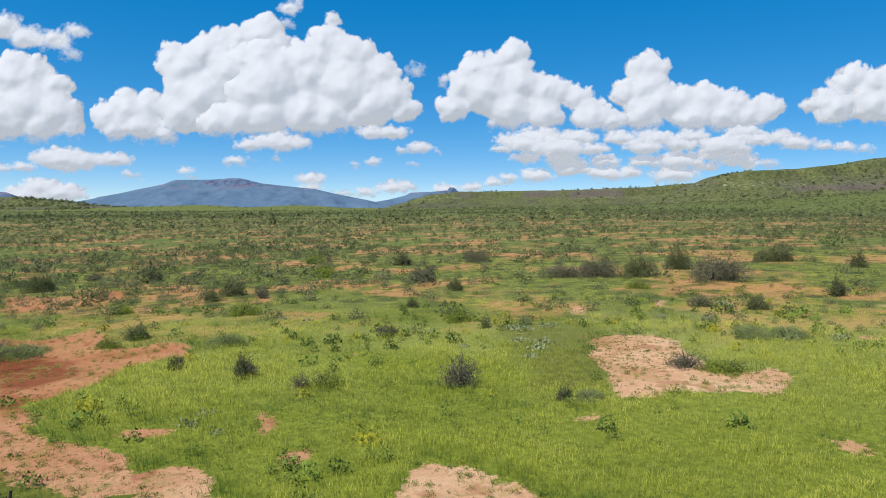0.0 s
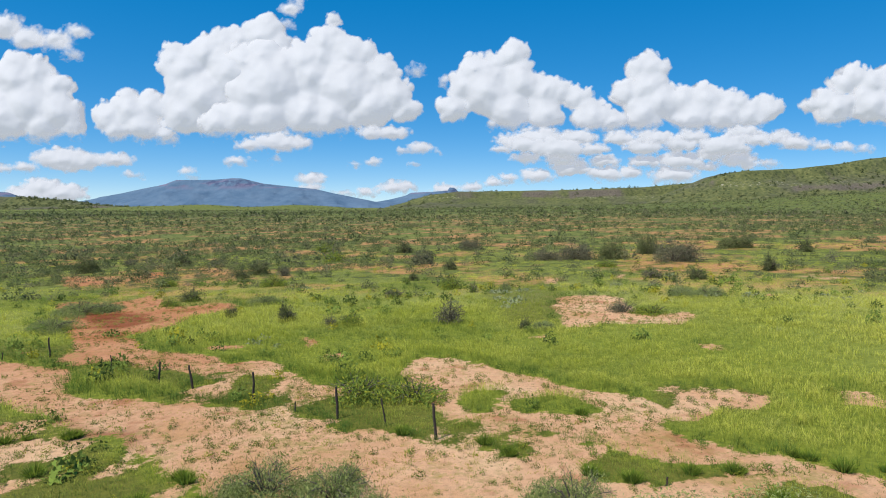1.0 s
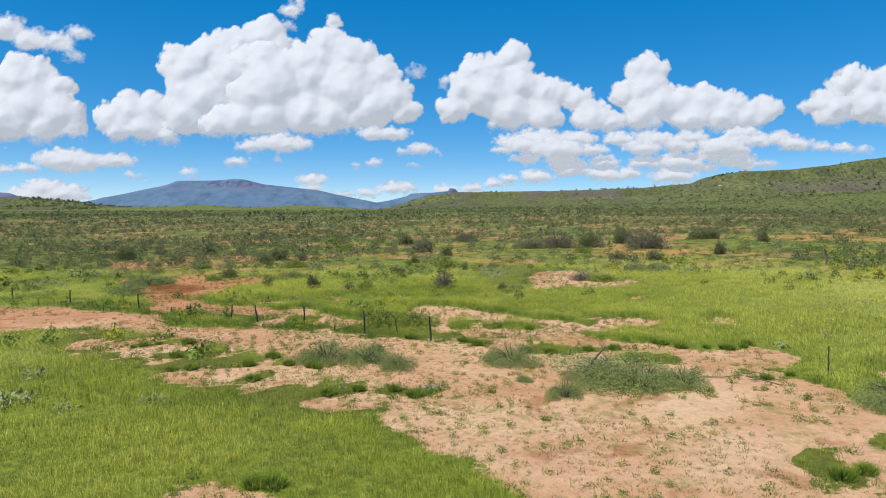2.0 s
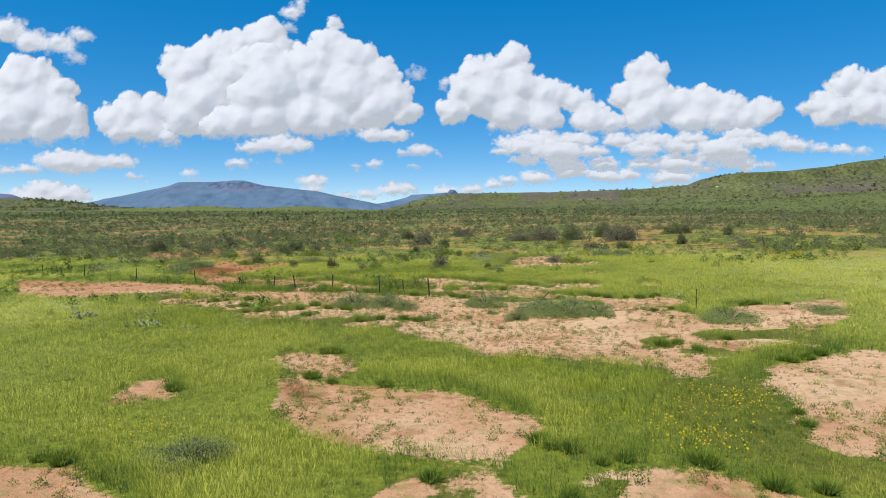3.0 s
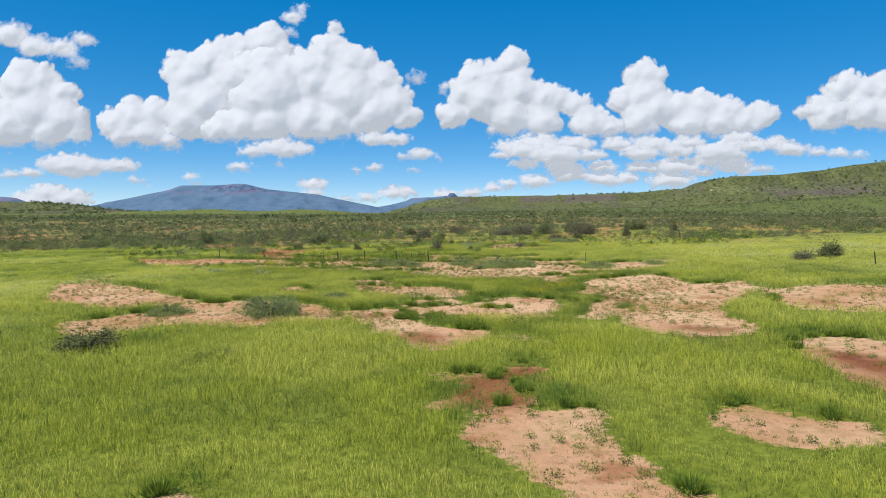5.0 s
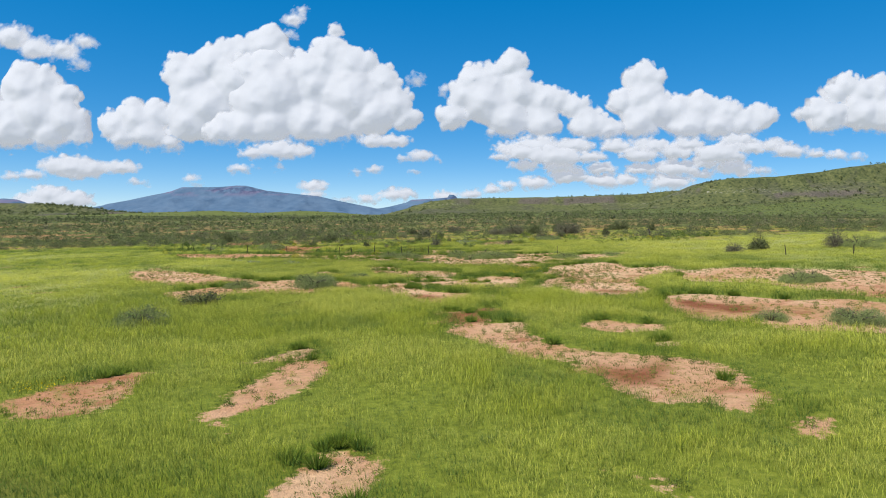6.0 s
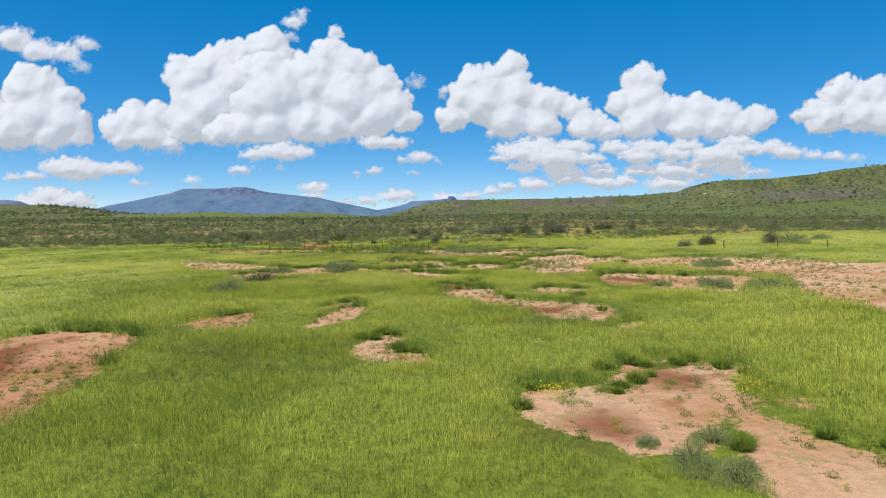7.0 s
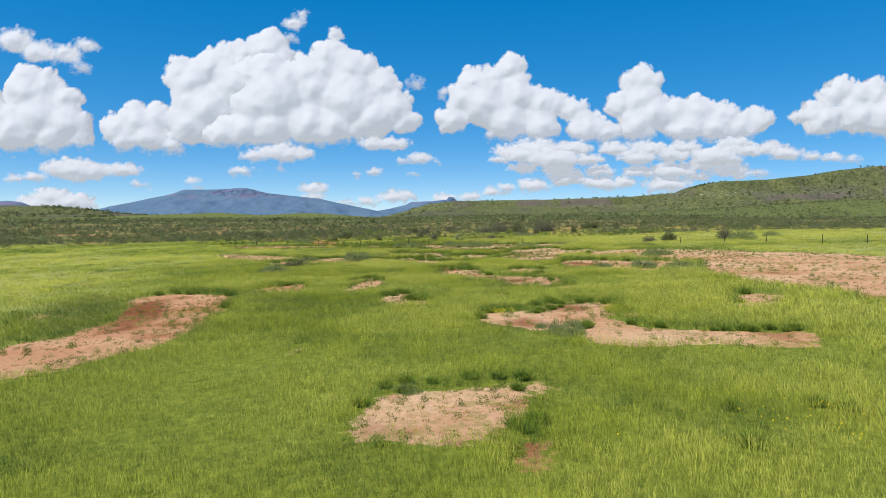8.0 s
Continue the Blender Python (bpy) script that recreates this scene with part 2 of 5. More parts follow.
FAR_SCRUB = leafy("grey_green_scrub", (0.10, 0.122, 0.046), (0.235, 0.265, 0.095), (0.22, 0.19, 0.12), 0.05, 0.4, 0.75)
LEAF = {
    "dark": leafy("dark_olive_leaves", (0.06, 0.08, 0.03), (0.18, 0.21, 0.07), (0.22, 0.185, 0.10)),
    "brown": leafy("grey_brown_leaves", (0.08, 0.08, 0.045), (0.20, 0.20, 0.11), (0.26, 0.21, 0.15)),
    "green": leafy("fresh_green_leaves", (0.10, 0.16, 0.03), (0.25, 0.33, 0.06), (0.55, 0.48, 0.04)),
    "silver": leafy("silver_green_leaves", (0.14, 0.185, 0.055), (0.31, 0.365, 0.125), (0.42, 0.43, 0.20)),
    "mound": leafy("dull_green_leaves", (0.115, 0.165, 0.045), (0.32, 0.38, 0.11), (0.46, 0.43, 0.20)),
}
BARK = wood_material("grey_bark", (0.05, 0.04, 0.03), (0.16, 0.13, 0.10))
POST_WOOD = wood_material("weathered_dark_post_wood", (0.018, 0.013, 0.010), (0.075, 0.055, 0.042))
VAPOUR = {"heap": cloud_material("cumulus_vapour", 0.42, 0.265, 2.0, 0.024, 7),
          "flat": cloud_material("low_cloud_vapour", 0.45, 0.22, 2.6, 0.018, 6),
          "wisp": cloud_material("thin_vapour", 0.48, 0.22, 2.2, 0.013, 5)}


# ---- building helpers ----
def mesh_from(name, verts, faces, mat, smooth_faces=False, **fields):
    """A mesh from arrays: verts (n, 3), faces (m, k); fields are float attributes for each vertex."""
    me = bpy.data.meshes.new(name)
    verts, faces = np.asarray(verts, np.float32), np.asarray(faces, np.int32)
    me.vertices.add(len(verts))
    me.vertices.foreach_set("co", verts.ravel())
    k = faces.shape[1]
    me.loops.add(faces.size)
    me.loops.foreach_set("vertex_index", faces.ravel())
    me.polygons.add(len(faces))
    me.polygons.foreach_set("loop_start", np.arange(0, faces.size, k, dtype=np.int32))
    me.polygons.foreach_set("loop_total", np.full(len(faces), k, np.int32))
    me.polygons.foreach_set("use_smooth", np.full(len(faces), smooth_faces))
    for key, values in fields.items():
        me.attributes.new(key, "FLOAT", "POINT").data.foreach_set("value", np.asarray(values, np.float32))
    me.materials.append(mat)
    me.update(calc_edges=True)
    me.validate()
    return me


def part(name, bm, mat, parent=None, label=""):
    """Links a bmesh as one mesh object under a thing or a part."""
    me = bpy.data.meshes.new(name)
    bm.to_mesh(me)
    bm.free()
    me.materials.append(mat)
    ob = new(name, me)
    ob.parent = parent
    return tagged(ob, label) if label else ob


def sheet(xs, ys):
    """Grid faces over the outer product of xs and ys."""
    nx, ny = len(xs), len(ys)
    i = (np.arange(ny - 1)[:, None] * nx + np.arange(nx - 1)[None, :]).ravel()
    gx, gy = np.meshgrid(xs, ys)
    return gx.ravel(), gy.ravel(), np.stack([i, i + 1, i + nx + 1, i + nx], 1)


# ---- the bare soil among the grass ----
OUTLINES, SPARSE, DAMP, MUD, GROWN = [], [], [], [], []


def bare(*outline):
    """One stretch of open soil, by its outline on the ground."""
    OUTLINES.append(np.array(outline))


def sparse(*outline):
    """Soil on which tufts and herbs grow in patches."""
    SPARSE.append(np.array(outline))


def damp(*outline):
    """Short dark turf on moist ground."""
    DAMP.append(np.array(outline))


def mud(*outline):
    """Dark red soil that has not dried yet."""
    MUD.append(np.array(outline))


def grown(*outline):
    """An island of grass in the open soil."""
    GROWN.append(np.array(outline))


bare((-49.2, 37.0), (-40.3, 32.4), (-34.4, 31.3), (-28.0, 27.8), (-22.2, 24.9), (-19.4, 20.3), (-16.0, 18.1), (-12.6, 17.6), (-9.8, 16.4), (-5.7, 14.0), (-2.7, 12.1), (-0.4, 10.8), (1.4, 9.3), (3.6, 7.4), (5.7, 6.4), (8.6, 5.6), (10.2, 4.3), (12.1, 2.6), (14.4, 1.0), (15.2, -4.5), (2.8, -3.5), (-4.9, -0.8), (-6.2, 1.3), (-3.9, 2.0), (-2.1, 2.1), (-5.1, 4.2), (-7.6, 6.9), (-9.7, 8.6), (-11.7, 10.3), (-14.0, 12.5), (-16.4, 14.8), (-18.1, 16.7), (-20.7, 17.9), (-24.4, 19.2), (-26.9, 19.6), (-32.2, 18.5), (-38.7, 21.1))
bare((-4.7, 1.2), (14.8, 1.3), (15.2, -4.5), (10.5, -14.3), (8.8, -14.1), (7.7, -12.0), (5.7, -11.3), (3.7, -10.6), (1.5, -8.8), (-0.7, -5.2), (-2.5, -3.0))
bare((18.2, 1.7), (21.4, 2.1), (25.0, 3.5), (26.2, 2.1), (20.7, -5.9), (20.3, -4.0), (16.6, -6.5), (14.6, -5.6))
bare((-1.8, 25.0), (1.4, 22.8), (3.6, 19.9), (5.9, 17.4), (8.0, 15.6), (9.9, 17.0), (12.1, 17.0), (13.1, 15.4), (10.9, 13.4), (8.2, 13.2), (7.5, 12.1), (8.2, 10.3), (10.3, 8.9), (11.7, 7.8), (13.1, 6.8), (15.3, 7.8), (16.4, 5.3), (14.8, 2.9), (12.9, 4.0), (10.7, 5.6), (9.2, 7.3), (6.3, 8.9), (3.9, 10.8), (1.7, 12.4), (-0.5, 13.8), (-2.3, 16.0), (-3.4, 18.2), (-1.8, 19.2), (-2.6, 21.3))
bare((16.7, 15.4), (18.1, 15.2), (17.4, 14.0), (16.2, 13.9))
bare((-32.0, 42.6), (-24.5, 34.2), (-19.3, 28.9), (-16.0, 27.6), (-12.4, 24.9), (-8.6, 22.4), (-7.0, 20.5), (-6.4, 17.2), (-7.6, 17.8), (-10.6, 19.1), (-14.3, 23.0), (-17.5, 24.8), (-20.8, 26.7), (-22.5, 25.5))
bare((-39.6, 53.3), (-38.2, 55.3), (-34.2, 53.5), (-32.9, 54.4), (-32.7, 59.5), (-25.1, 48.9), (-23.7, 49.7), (-22.3, 51.5), (-20.3, 50.8), (-18.2, 45.3), (-19.9, 45.6), (-21.2, 44.1), (-21.3, 41.0), (-22.0, 39.1), (-22.7, 36.7), (-23.3, 35.7), (-25.3, 35.9), (-27.4, 36.2))
bare((-56.6, 83.2), (-52.7, 83.9), (-46.7, 80.9), (-46.7, 89.0), (-41.4, 85.9), (-37.3, 77.1), (-40.5, 76.9), (-42.3, 72.9), (-44.6, 70.6), (-45.2, 66.0))
bare((-26.2, 37.3), (-24.8, 36.5), (-20.0, 30.1), (-17.7, 28.8), (-15.3, 27.6), (-12.9, 25.5), (-11.2, 25.7), (-9.8, 24.7), (-8.8, 21.8), (-9.7, 21.9), (-11.4, 22.1), (-13.3, 23.7), (-15.5, 24.9), (-18.0, 26.9), (-19.6, 28.3), (-19.9, 27.7))
bare((10.1, 46.8), (12.7, 48.9), (14.6, 48.1), (16.0, 46.2), (14.5, 37.5), (16.0, 36.7), (18.6, 37.9), (18.3, 35.4), (16.6, 32.3), (15.6, 32.0), (14.4, 33.2), (12.7, 33.2), (11.4, 33.6), (9.6, 32.7), (8.2, 32.9), (9.0, 42.3))
bare((-10.3, 31.7), (-9.8, 32.3), (-9.0, 29.5), (-9.6, 29.2))
bare((-7.9, 26.9), (-6.8, 27.1), (-6.4, 25.3), (-7.5, 25.2))
bare((11.8, 63.3), (13.4, 62.9), (12.2, 57.8), (10.8, 58.1))
bare((20.7, 65.0), (21.7, 64.8), (20.2, 60.4), (19.2, 60.6))
bare((-12.8, -28.9), (-16.8, -21.5), (-15.4, -21.6), (-14.7, -20.1), (-12.2, -21.3), (-10.3, -21.5), (-8.1, -24.2), (-6.5, -28.8), (-7.2, -29.1), (-8.5, -29.0), (-10.7, -27.5), (-12.9, -25.7), (-10.4, -31.0), (-11.3, -30.9))
bare((-6.0, -26.7), (-4.5, -26.7), (-3.2, -26.5), (-1.9, -25.2), (-0.4, -22.7), (0.9, -23.6), (2.1, -25.7), (4.3, -23.7), (6.2, -23.9), (7.6, -25.4), (8.2, -26.9), (6.7, -30.5), (5.4, -31.5), (4.1, -31.3), (2.8, -31.2), (1.5, -31.1), (0.6, -31.0), (-0.4, -30.5), (-1.5, -29.7), (-2.3, -32.3), (-3.5, -31.3), (-5.2, -29.3))
bare((-3.2, -29.7), (-2.3, -29.3), (-1.9, -32.4), (-2.8, -32.3))
bare((-7.0, -12.2), (-5.1, -13.1), (-2.2, -14.5), (0.5, -16.2), (2.5, -17.9), (2.1, -22.0), (0.4, -22.2), (-1.8, -21.5), (-4.2, -19.3), (-6.3, -15.8))
bare((-13.4, -11.8), (-11.2, -12.1), (-10.2, -15.1), (-11.9, -15.6))
bare((-8.0, -7.6), (-6.4, -7.7), (-4.5, -9.0), (-4.0, -12.1), (-5.5, -12.3), (-7.4, -9.9))
bare((12.0, -15.5), (15.7, -11.5), (19.3, -10.4), (18.6, -16.6), (19.7, -18.0), (13.1, -27.5), (12.5, -26.3), (11.6, -24.8), (10.8, -22.4), (9.7, -21.3))
bare((11.6, -22.9), (12.8, -24.4), (14.0, -25.2), (11.0, -29.7), (10.9, -27.5), (10.4, -25.4))
bare((9.6, -28.5), (10.8, -28.6), (11.6, -29.2), (8.9, -33.2), (8.0, -33.1), (7.6, -32.2))
bare((-35.7, -5.5), (-33.3, -3.1), (-28.5, -6.6), (-21.1, -15.6), (-16.3, -21.5), (-13.1, -29.0), (-17.0, -24.2), (-21.1, -20.7), (-22.1, -22.5), (-26.0, -20.5))
bare((-22.7, -28.1), (-21.0, -27.3), (-19.5, -25.3), (-17.0, -26.3), (-14.3, -25.5), (-11.9, -25.6), (-11.2, -21.7), (-8.6, -24.2), (-5.9, -27.1), (-5.2, -30.9), (-7.3, -29.8), (-8.9, -29.5), (-9.9, -31.4), (-12.1, -31.1), (-15.0, -30.2), (-16.4, -31.1), (-17.5, -32.9), (-18.1, -34.8))
bare((-5.7, -28.2), (-5.0, -27.1), (-2.0, -28.9), (-2.1, -30.8), (-0.8, -31.6), (0.4, -34.0), (3.1, -35.8), (1.2, -38.2), (0.5, -39.6), (-0.6, -39.6), (-1.8, -36.0), (-3.1, -34.0), (-4.5, -30.9))
bare((13.2, -12.7), (19.6, -12.3), (18.9, -18.5), (23.9, -21.7), (20.6, -25.1), (16.3, -30.6), (15.6, -32.6), (16.4, -35.7), (13.7, -38.0), (12.1, -36.2), (10.7, -32.3), (9.8, -31.4), (12.1, -29.2), (11.3, -23.1))
bare((4.2, -25.3), (6.3, -23.6), (7.4, -25.0), (8.3, -27.2), (6.9, -29.2), (5.9, -31.0), (4.3, -31.2), (3.1, -30.2), (3.5, -27.9))
bare((-5.9, -26.9), (-3.2, -26.5), (-1.2, -24.7), (1.0, -22.1), (1.5, -23.7), (-0.1, -26.0), (-1.1, -26.9), (-1.6, -28.3), (-0.6, -30.0), (-2.1, -29.3), (-3.5, -28.1))
bare((3.5, -23.1), (6.1, -23.3), (8.2, -25.1), (6.8, -31.6), (4.7, -31.9), (2.7, -31.3))
bare((11.2, -29.8), (12.7, -31.4), (14.5, -33.2), (15.7, -34.1), (16.0, -36.1), (14.5, -38.4), (13.1, -38.5), (11.9, -38.1), (10.3, -36.9), (9.3, -35.2))
bare((2.5, -42.8), (3.7, -43.1), (4.0, -44.4), (3.5, -46.1), (2.9, -48.0), (1.6, -48.4), (0.3, -47.8), (0.6, -45.9), (1.3, -45.3), (1.1, -44.2))
bare((-14.7, -60.9), (-13.7, -59.7), (-13.3, -58.1), (-12.3, -57.3), (-11.9, -56.9), (-10.8, -59.4), (-10.3, -61.4), (-10.6, -63.1), (-11.7, -63.0), (-13.3, -63.1))
bare((-6.4, -63.9), (-6.9, -60.9), (-6.5, -58.5), (-5.9, -56.5), (-4.8, -56.0), (-4.3, -59.0), (-4.8, -61.4), (-5.3, -62.9), (-5.8, -64.4), (-5.8, -65.8))
bare((-3.6, -70.5), (-3.5, -67.9), (-2.9, -69.0), (-2.4, -70.6), (-1.0, -71.0), (0.3, -71.2), (0.3, -73.3), (-0.8, -73.4), (-2.1, -73.2), (-2.3, -73.2), (-2.7, -73.0), (-3.2, -72.7))
bare((1.5, -46.9), (3.5, -49.2), (4.9, -51.8), (6.0, -54.5), (6.9, -56.3), (8.0, -56.5), (9.4, -57.8), (10.5, -59.5), (11.4, -60.8), (9.0, -65.8), (8.4, -64.5), (7.2, -64.1), (6.2, -62.9), (6.0, -60.1), (5.5, -57.3), (4.2, -56.8), (3.0, -54.2), (1.3, -51.2))
bare((15.6, -40.1), (18.1, -39.5), (20.1, -41.8), (22.1, -43.5), (25.2, -44.2), (26.9, -46.2), (20.7, -55.0), (19.2, -53.8), (17.0, -53.0), (16.1, -50.4), (14.0, -49.8), (13.9, -45.1))
bare((22.8, -22.9), (29.5, -21.0), (34.9, -25.9), (38.4, -29.6), (41.3, -32.3), (31.0, -47.3), (28.5, -45.8), (26.6, -41.8), (24.3, -33.6), (19.9, -31.8))
bare((14.0, -13.6), (18.4, -19.6), (23.5, -17.5), (20.2, -26.9), (15.1, -31.2), (11.8, -24.9))
bare((11.3, -27.3), (15.0, -29.9), (16.5, -32.5), (14.7, -38.3), (13.0, -37.1), (10.2, -33.1))
bare((-37.5, -2.6), (-31.0, -5.0), (-25.1, -19.8), (-30.9, -16.8))
bare((10.3, -65.4), (10.9, -65.5), (9.9, -67.2), (9.4, -67.1))
bare((3.7, -78.9), (4.5, -79.0), (5.8, -78.5), (8.0, -74.7), (9.4, -74.4), (10.6, -74.9), (11.0, -76.3), (9.0, -80.7), (7.0, -83.8), (6.0, -84.1), (5.1, -84.3), (4.5, -83.4), (3.9, -82.4), (3.3, -81.2))
bare((9.9, -78.9), (9.5, -81.5), (10.0, -82.3), (10.1, -84.2), (10.8, -84.8), (9.2, -87.1), (8.8, -86.4), (8.5, -85.1), (8.3, -83.9), (8.6, -81.8))
bare((8.4, -82.3), (10.0, -84.7), (11.9, -85.4), (14.3, -86.1), (16.6, -86.6), (17.0, -87.2), (15.5, -90.0), (14.8, -90.0), (12.9, -89.1), (10.7, -88.7), (8.9, -88.4), (7.2, -87.4))
bare((-2.0, -97.3), (-1.0, -94.7), (0.3, -94.5), (2.0, -94.4), (3.0, -94.9), (3.1, -97.0), (2.6, -99.6), (0.9, -100.2), (0.1, -100.2), (-1.3, -99.4))
bare((3.0, -99.6), (3.7, -99.6), (3.3, -101.5), (2.7, -101.5))
bare((-20.1, -86.6), (-20.1, -85.0), (-19.9, -82.8), (-19.0, -80.7), (-18.7, -77.1), (-22.4, -65.0), (-21.1, -62.9), (-17.5, -63.8), (-15.8, -64.3), (-14.0, -70.1), (-12.6, -78.1), (-12.7, -83.6), (-13.1, -85.7), (-14.1, -86.5), (-14.7, -88.5), (-15.7, -89.6), (-16.3, -90.8), (-16.3, -92.0))
bare((35.1, -32.4), (40.7, -35.8), (45.8, -38.9), (47.9, -46.7), (49.0, -50.1), (31.9, -73.4), (34.9, -65.8), (26.6, -71.7), (24.7, -67.7), (24.3, -58.7))
bare((32.1, -63.1), (34.3, -65.4), (35.8, -67.0), (27.6, -78.4), (26.7, -76.8), (27.9, -70.1))
bare((20.9, -73.2), (22.7, -74.0), (20.1, -79.0), (18.2, -78.8))
bare((33.2, -25.6), (38.3, -31.7), (33.4, -42.6), (29.2, -36.7))
bare((-3.2, -71.5), (-3.1, -66.8), (-1.7, -67.0), (-0.9, -68.5), (-1.1, -71.2), (-2.1, -72.0))
sparse((0.0, 11.6), (4.1, 10.1), (6.7, 8.4), (9.3, 7.6), (11.7, 6.2), (13.3, 4.3), (14.4, 2.4), (13.4, 1.0), (11.7, 3.2), (9.4, 5.0), (6.5, 6.1), (3.6, 7.5), (1.5, 9.5))
sparse((-13.7, 23.5), (-3.6, 18.6), (-1.6, 16.2), (-0.4, 13.9), (2.6, 12.4), (4.2, 10.6), (1.4, 9.6), (-0.5, 11.0), (-2.7, 12.2), (-5.7, 14.1), (-9.8, 16.6), (-12.6, 17.8), (-15.0, 18.5), (-11.9, 20.3))
sparse((9.1, 17.5), (13.7, 16.3), (12.5, 13.2), (7.8, 12.7))
sparse((-26.0, 18.6), (-17.7, 15.6), (-11.6, 9.7), (-8.0, 6.6), (-5.0, 4.0), (-2.1, 2.2), (-0.5, 1.7), (-0.5, -2.0), (-4.2, -1.5), (-6.6, -0.5), (-8.0, 1.0), (-11.4, 3.0), (-15.1, 6.5), (-20.8, 10.2))
sparse((10.3, -6.6), (14.1, -5.0), (17.0, -4.8), (21.0, -5.5), (18.1, -9.7), (14.1, -10.1), (11.6, -10.7), (9.3, -9.4))
sparse((-2.6, -25.1), (-1.3, -22.6), (0.8, -22.9), (2.0, -26.2), (4.0, -23.3), (5.5, -23.5), (4.5, -27.5), (2.6, -31.3), (1.5, -31.2), (0.5, -31.1), (-1.0, -28.3), (-2.3, -28.2))
sparse((2.3, -42.6), (3.8, -43.0), (4.1, -44.5), (3.2, -48.2), (0.2, -48.0), (0.5, -45.5), (1.0, -44.0))
sparse((8.7, -26.9), (11.9, -24.3), (11.9, -27.3), (12.3, -28.3), (9.7, -32.1), (9.1, -31.8), (8.9, -29.7), (7.7, -29.2))
sparse((3.4, -78.0), (5.1, -78.2), (7.2, -75.3), (9.2, -73.6), (7.9, -77.5), (6.2, -79.1), (4.6, -80.4), (3.1, -79.9))
sparse((7.2, -75.0), (8.7, -74.6), (10.1, -75.3), (11.8, -75.0), (9.3, -78.8), (8.6, -77.8), (7.2, -77.7), (5.8, -78.5))
damp((4.4, 60.7), (8.4, 62.2), (11.6, 59.8), (11.7, 49.1), (7.8, 34.2), (6.2, 34.4), (4.2, 34.7), (3.7, 52.8))
damp((-38.1, 36.9), (-31.3, 33.6), (-26.1, 32.2), (-20.0, 26.9), (-13.8, 23.5), (-12.0, 21.1), (-13.3, 19.7), (-17.4, 21.7), (-21.6, 24.8), (-26.1, 27.9), (-31.3, 30.6), (-35.6, 33.2))
damp((8.5, -13.7), (10.4, -13.8), (11.0, -18.1), (11.8, -20.6), (10.2, -24.2), (8.8, -23.9), (7.5, -23.0), (7.0, -19.4))
damp((9.9, -14.0), (11.9, -14.3), (12.3, -16.7), (12.0, -18.9), (10.0, -21.9), (9.1, -21.8), (8.0, -21.4), (7.9, -18.5))
damp((12.3, -37.1), (13.8, -37.3), (15.5, -38.1), (13.6, -40.9), (12.0, -40.4), (11.0, -39.6))
damp((2.3, -81.2), (4.0, -81.6), (5.4, -83.0), (5.0, -84.4), (3.5, -84.3), (2.1, -83.7))
damp((-26.4, -71.5), (-29.3, -60.2), (-23.3, -65.5), (-18.9, -74.9), (-18.5, -80.5), (-20.2, -81.8))
damp((-12.5, -67.8), (-10.1, -68.1), (-7.8, -70.5), (-6.5, -73.8), (-8.1, -72.7), (-10.6, -71.3))
mud((-1.9, -34.2), (-0.7, -35.3), (0.6, -36.6), (0.5, -39.0), (-0.6, -38.4), (-1.7, -37.3))
mud((4.2, -80.9), (5.3, -80.5), (6.0, -81.5), (5.5, -83.1), (4.7, -82.6), (4.0, -81.9))
mud((11.6, -35.3), (13.1, -35.9), (14.4, -36.6), (13.9, -37.4), (12.4, -37.2), (11.2, -36.4))
mud((6.4, -58.1), (7.5, -59.7), (9.2, -58.5), (8.1, -61.6), (6.7, -62.3), (6.0, -59.9))
mud((-20.9, -74.0), (-21.2, -68.6), (-19.9, -65.7), (-16.0, -75.5), (-16.2, -79.5), (-17.3, -81.1))
mud((-4.6, -28.4), (-3.5, -28.5), (-2.7, -28.6), (-2.5, -30.0), (-3.1, -30.4), (-4.2, -30.0))
mud((-1.6, -97.8), (-0.6, -98.6), (0.3, -98.8), (0.4, -99.3), (-0.5, -99.2), (-1.5, -98.8))
mud((-17.8, 16.4), (-16.1, 15.6), (-12.4, 11.6), (-12.6, 10.6), (-15.9, 13.9))
mud((7.4, -75.3), (9.4, -75.6), (9.9, -77.0), (8.7, -78.7), (7.2, -78.5))
mud((4.3, -80.6), (5.3, -80.1), (6.2, -81.0), (6.1, -82.6), (5.2, -83.6), (4.2, -82.8))
mud((2.6, -99.1), (4.0, -99.0), (3.7, -100.8), (2.7, -100.7))
mud((1.2, -44.0), (2.6, -42.6), (4.0, -43.2), (3.8, -46.2), (2.8, -48.2), (0.5, -47.8), (0.9, -45.8))
grown((0.2, 18.0), (2.0, 17.1), (1.5, 14.1), (0.4, 14.3), (-0.2, 16.0))
grown((2.3, 16.2), (4.5, 16.7), (5.9, 14.1), (4.6, 13.3), (2.7, 14.6))
mud((-33.1, 46.5), (-29.6, 46.0), (-26.6, 45.5), (-23.9, 40.7), (-24.9, 38.3), (-27.8, 38.6))
mud((-7.3, -12.7), (-5.3, -13.9), (-4.3, -15.2), (-4.1, -16.3), (-4.8, -16.3), (-6.8, -14.4))
mud((11.5, -22.7), (12.6, -24.3), (13.2, -26.3), (11.9, -28.3), (11.7, -25.9), (10.9, -23.8))
mud((16.1, -41.9), (17.7, -44.9), (18.7, -46.3), (17.6, -48.4), (16.2, -48.1), (14.8, -45.4))

CELL, MX, MY = 0.25, np.arange(-70, 80, 0.25), np.arange(-112, 112, 0.25)


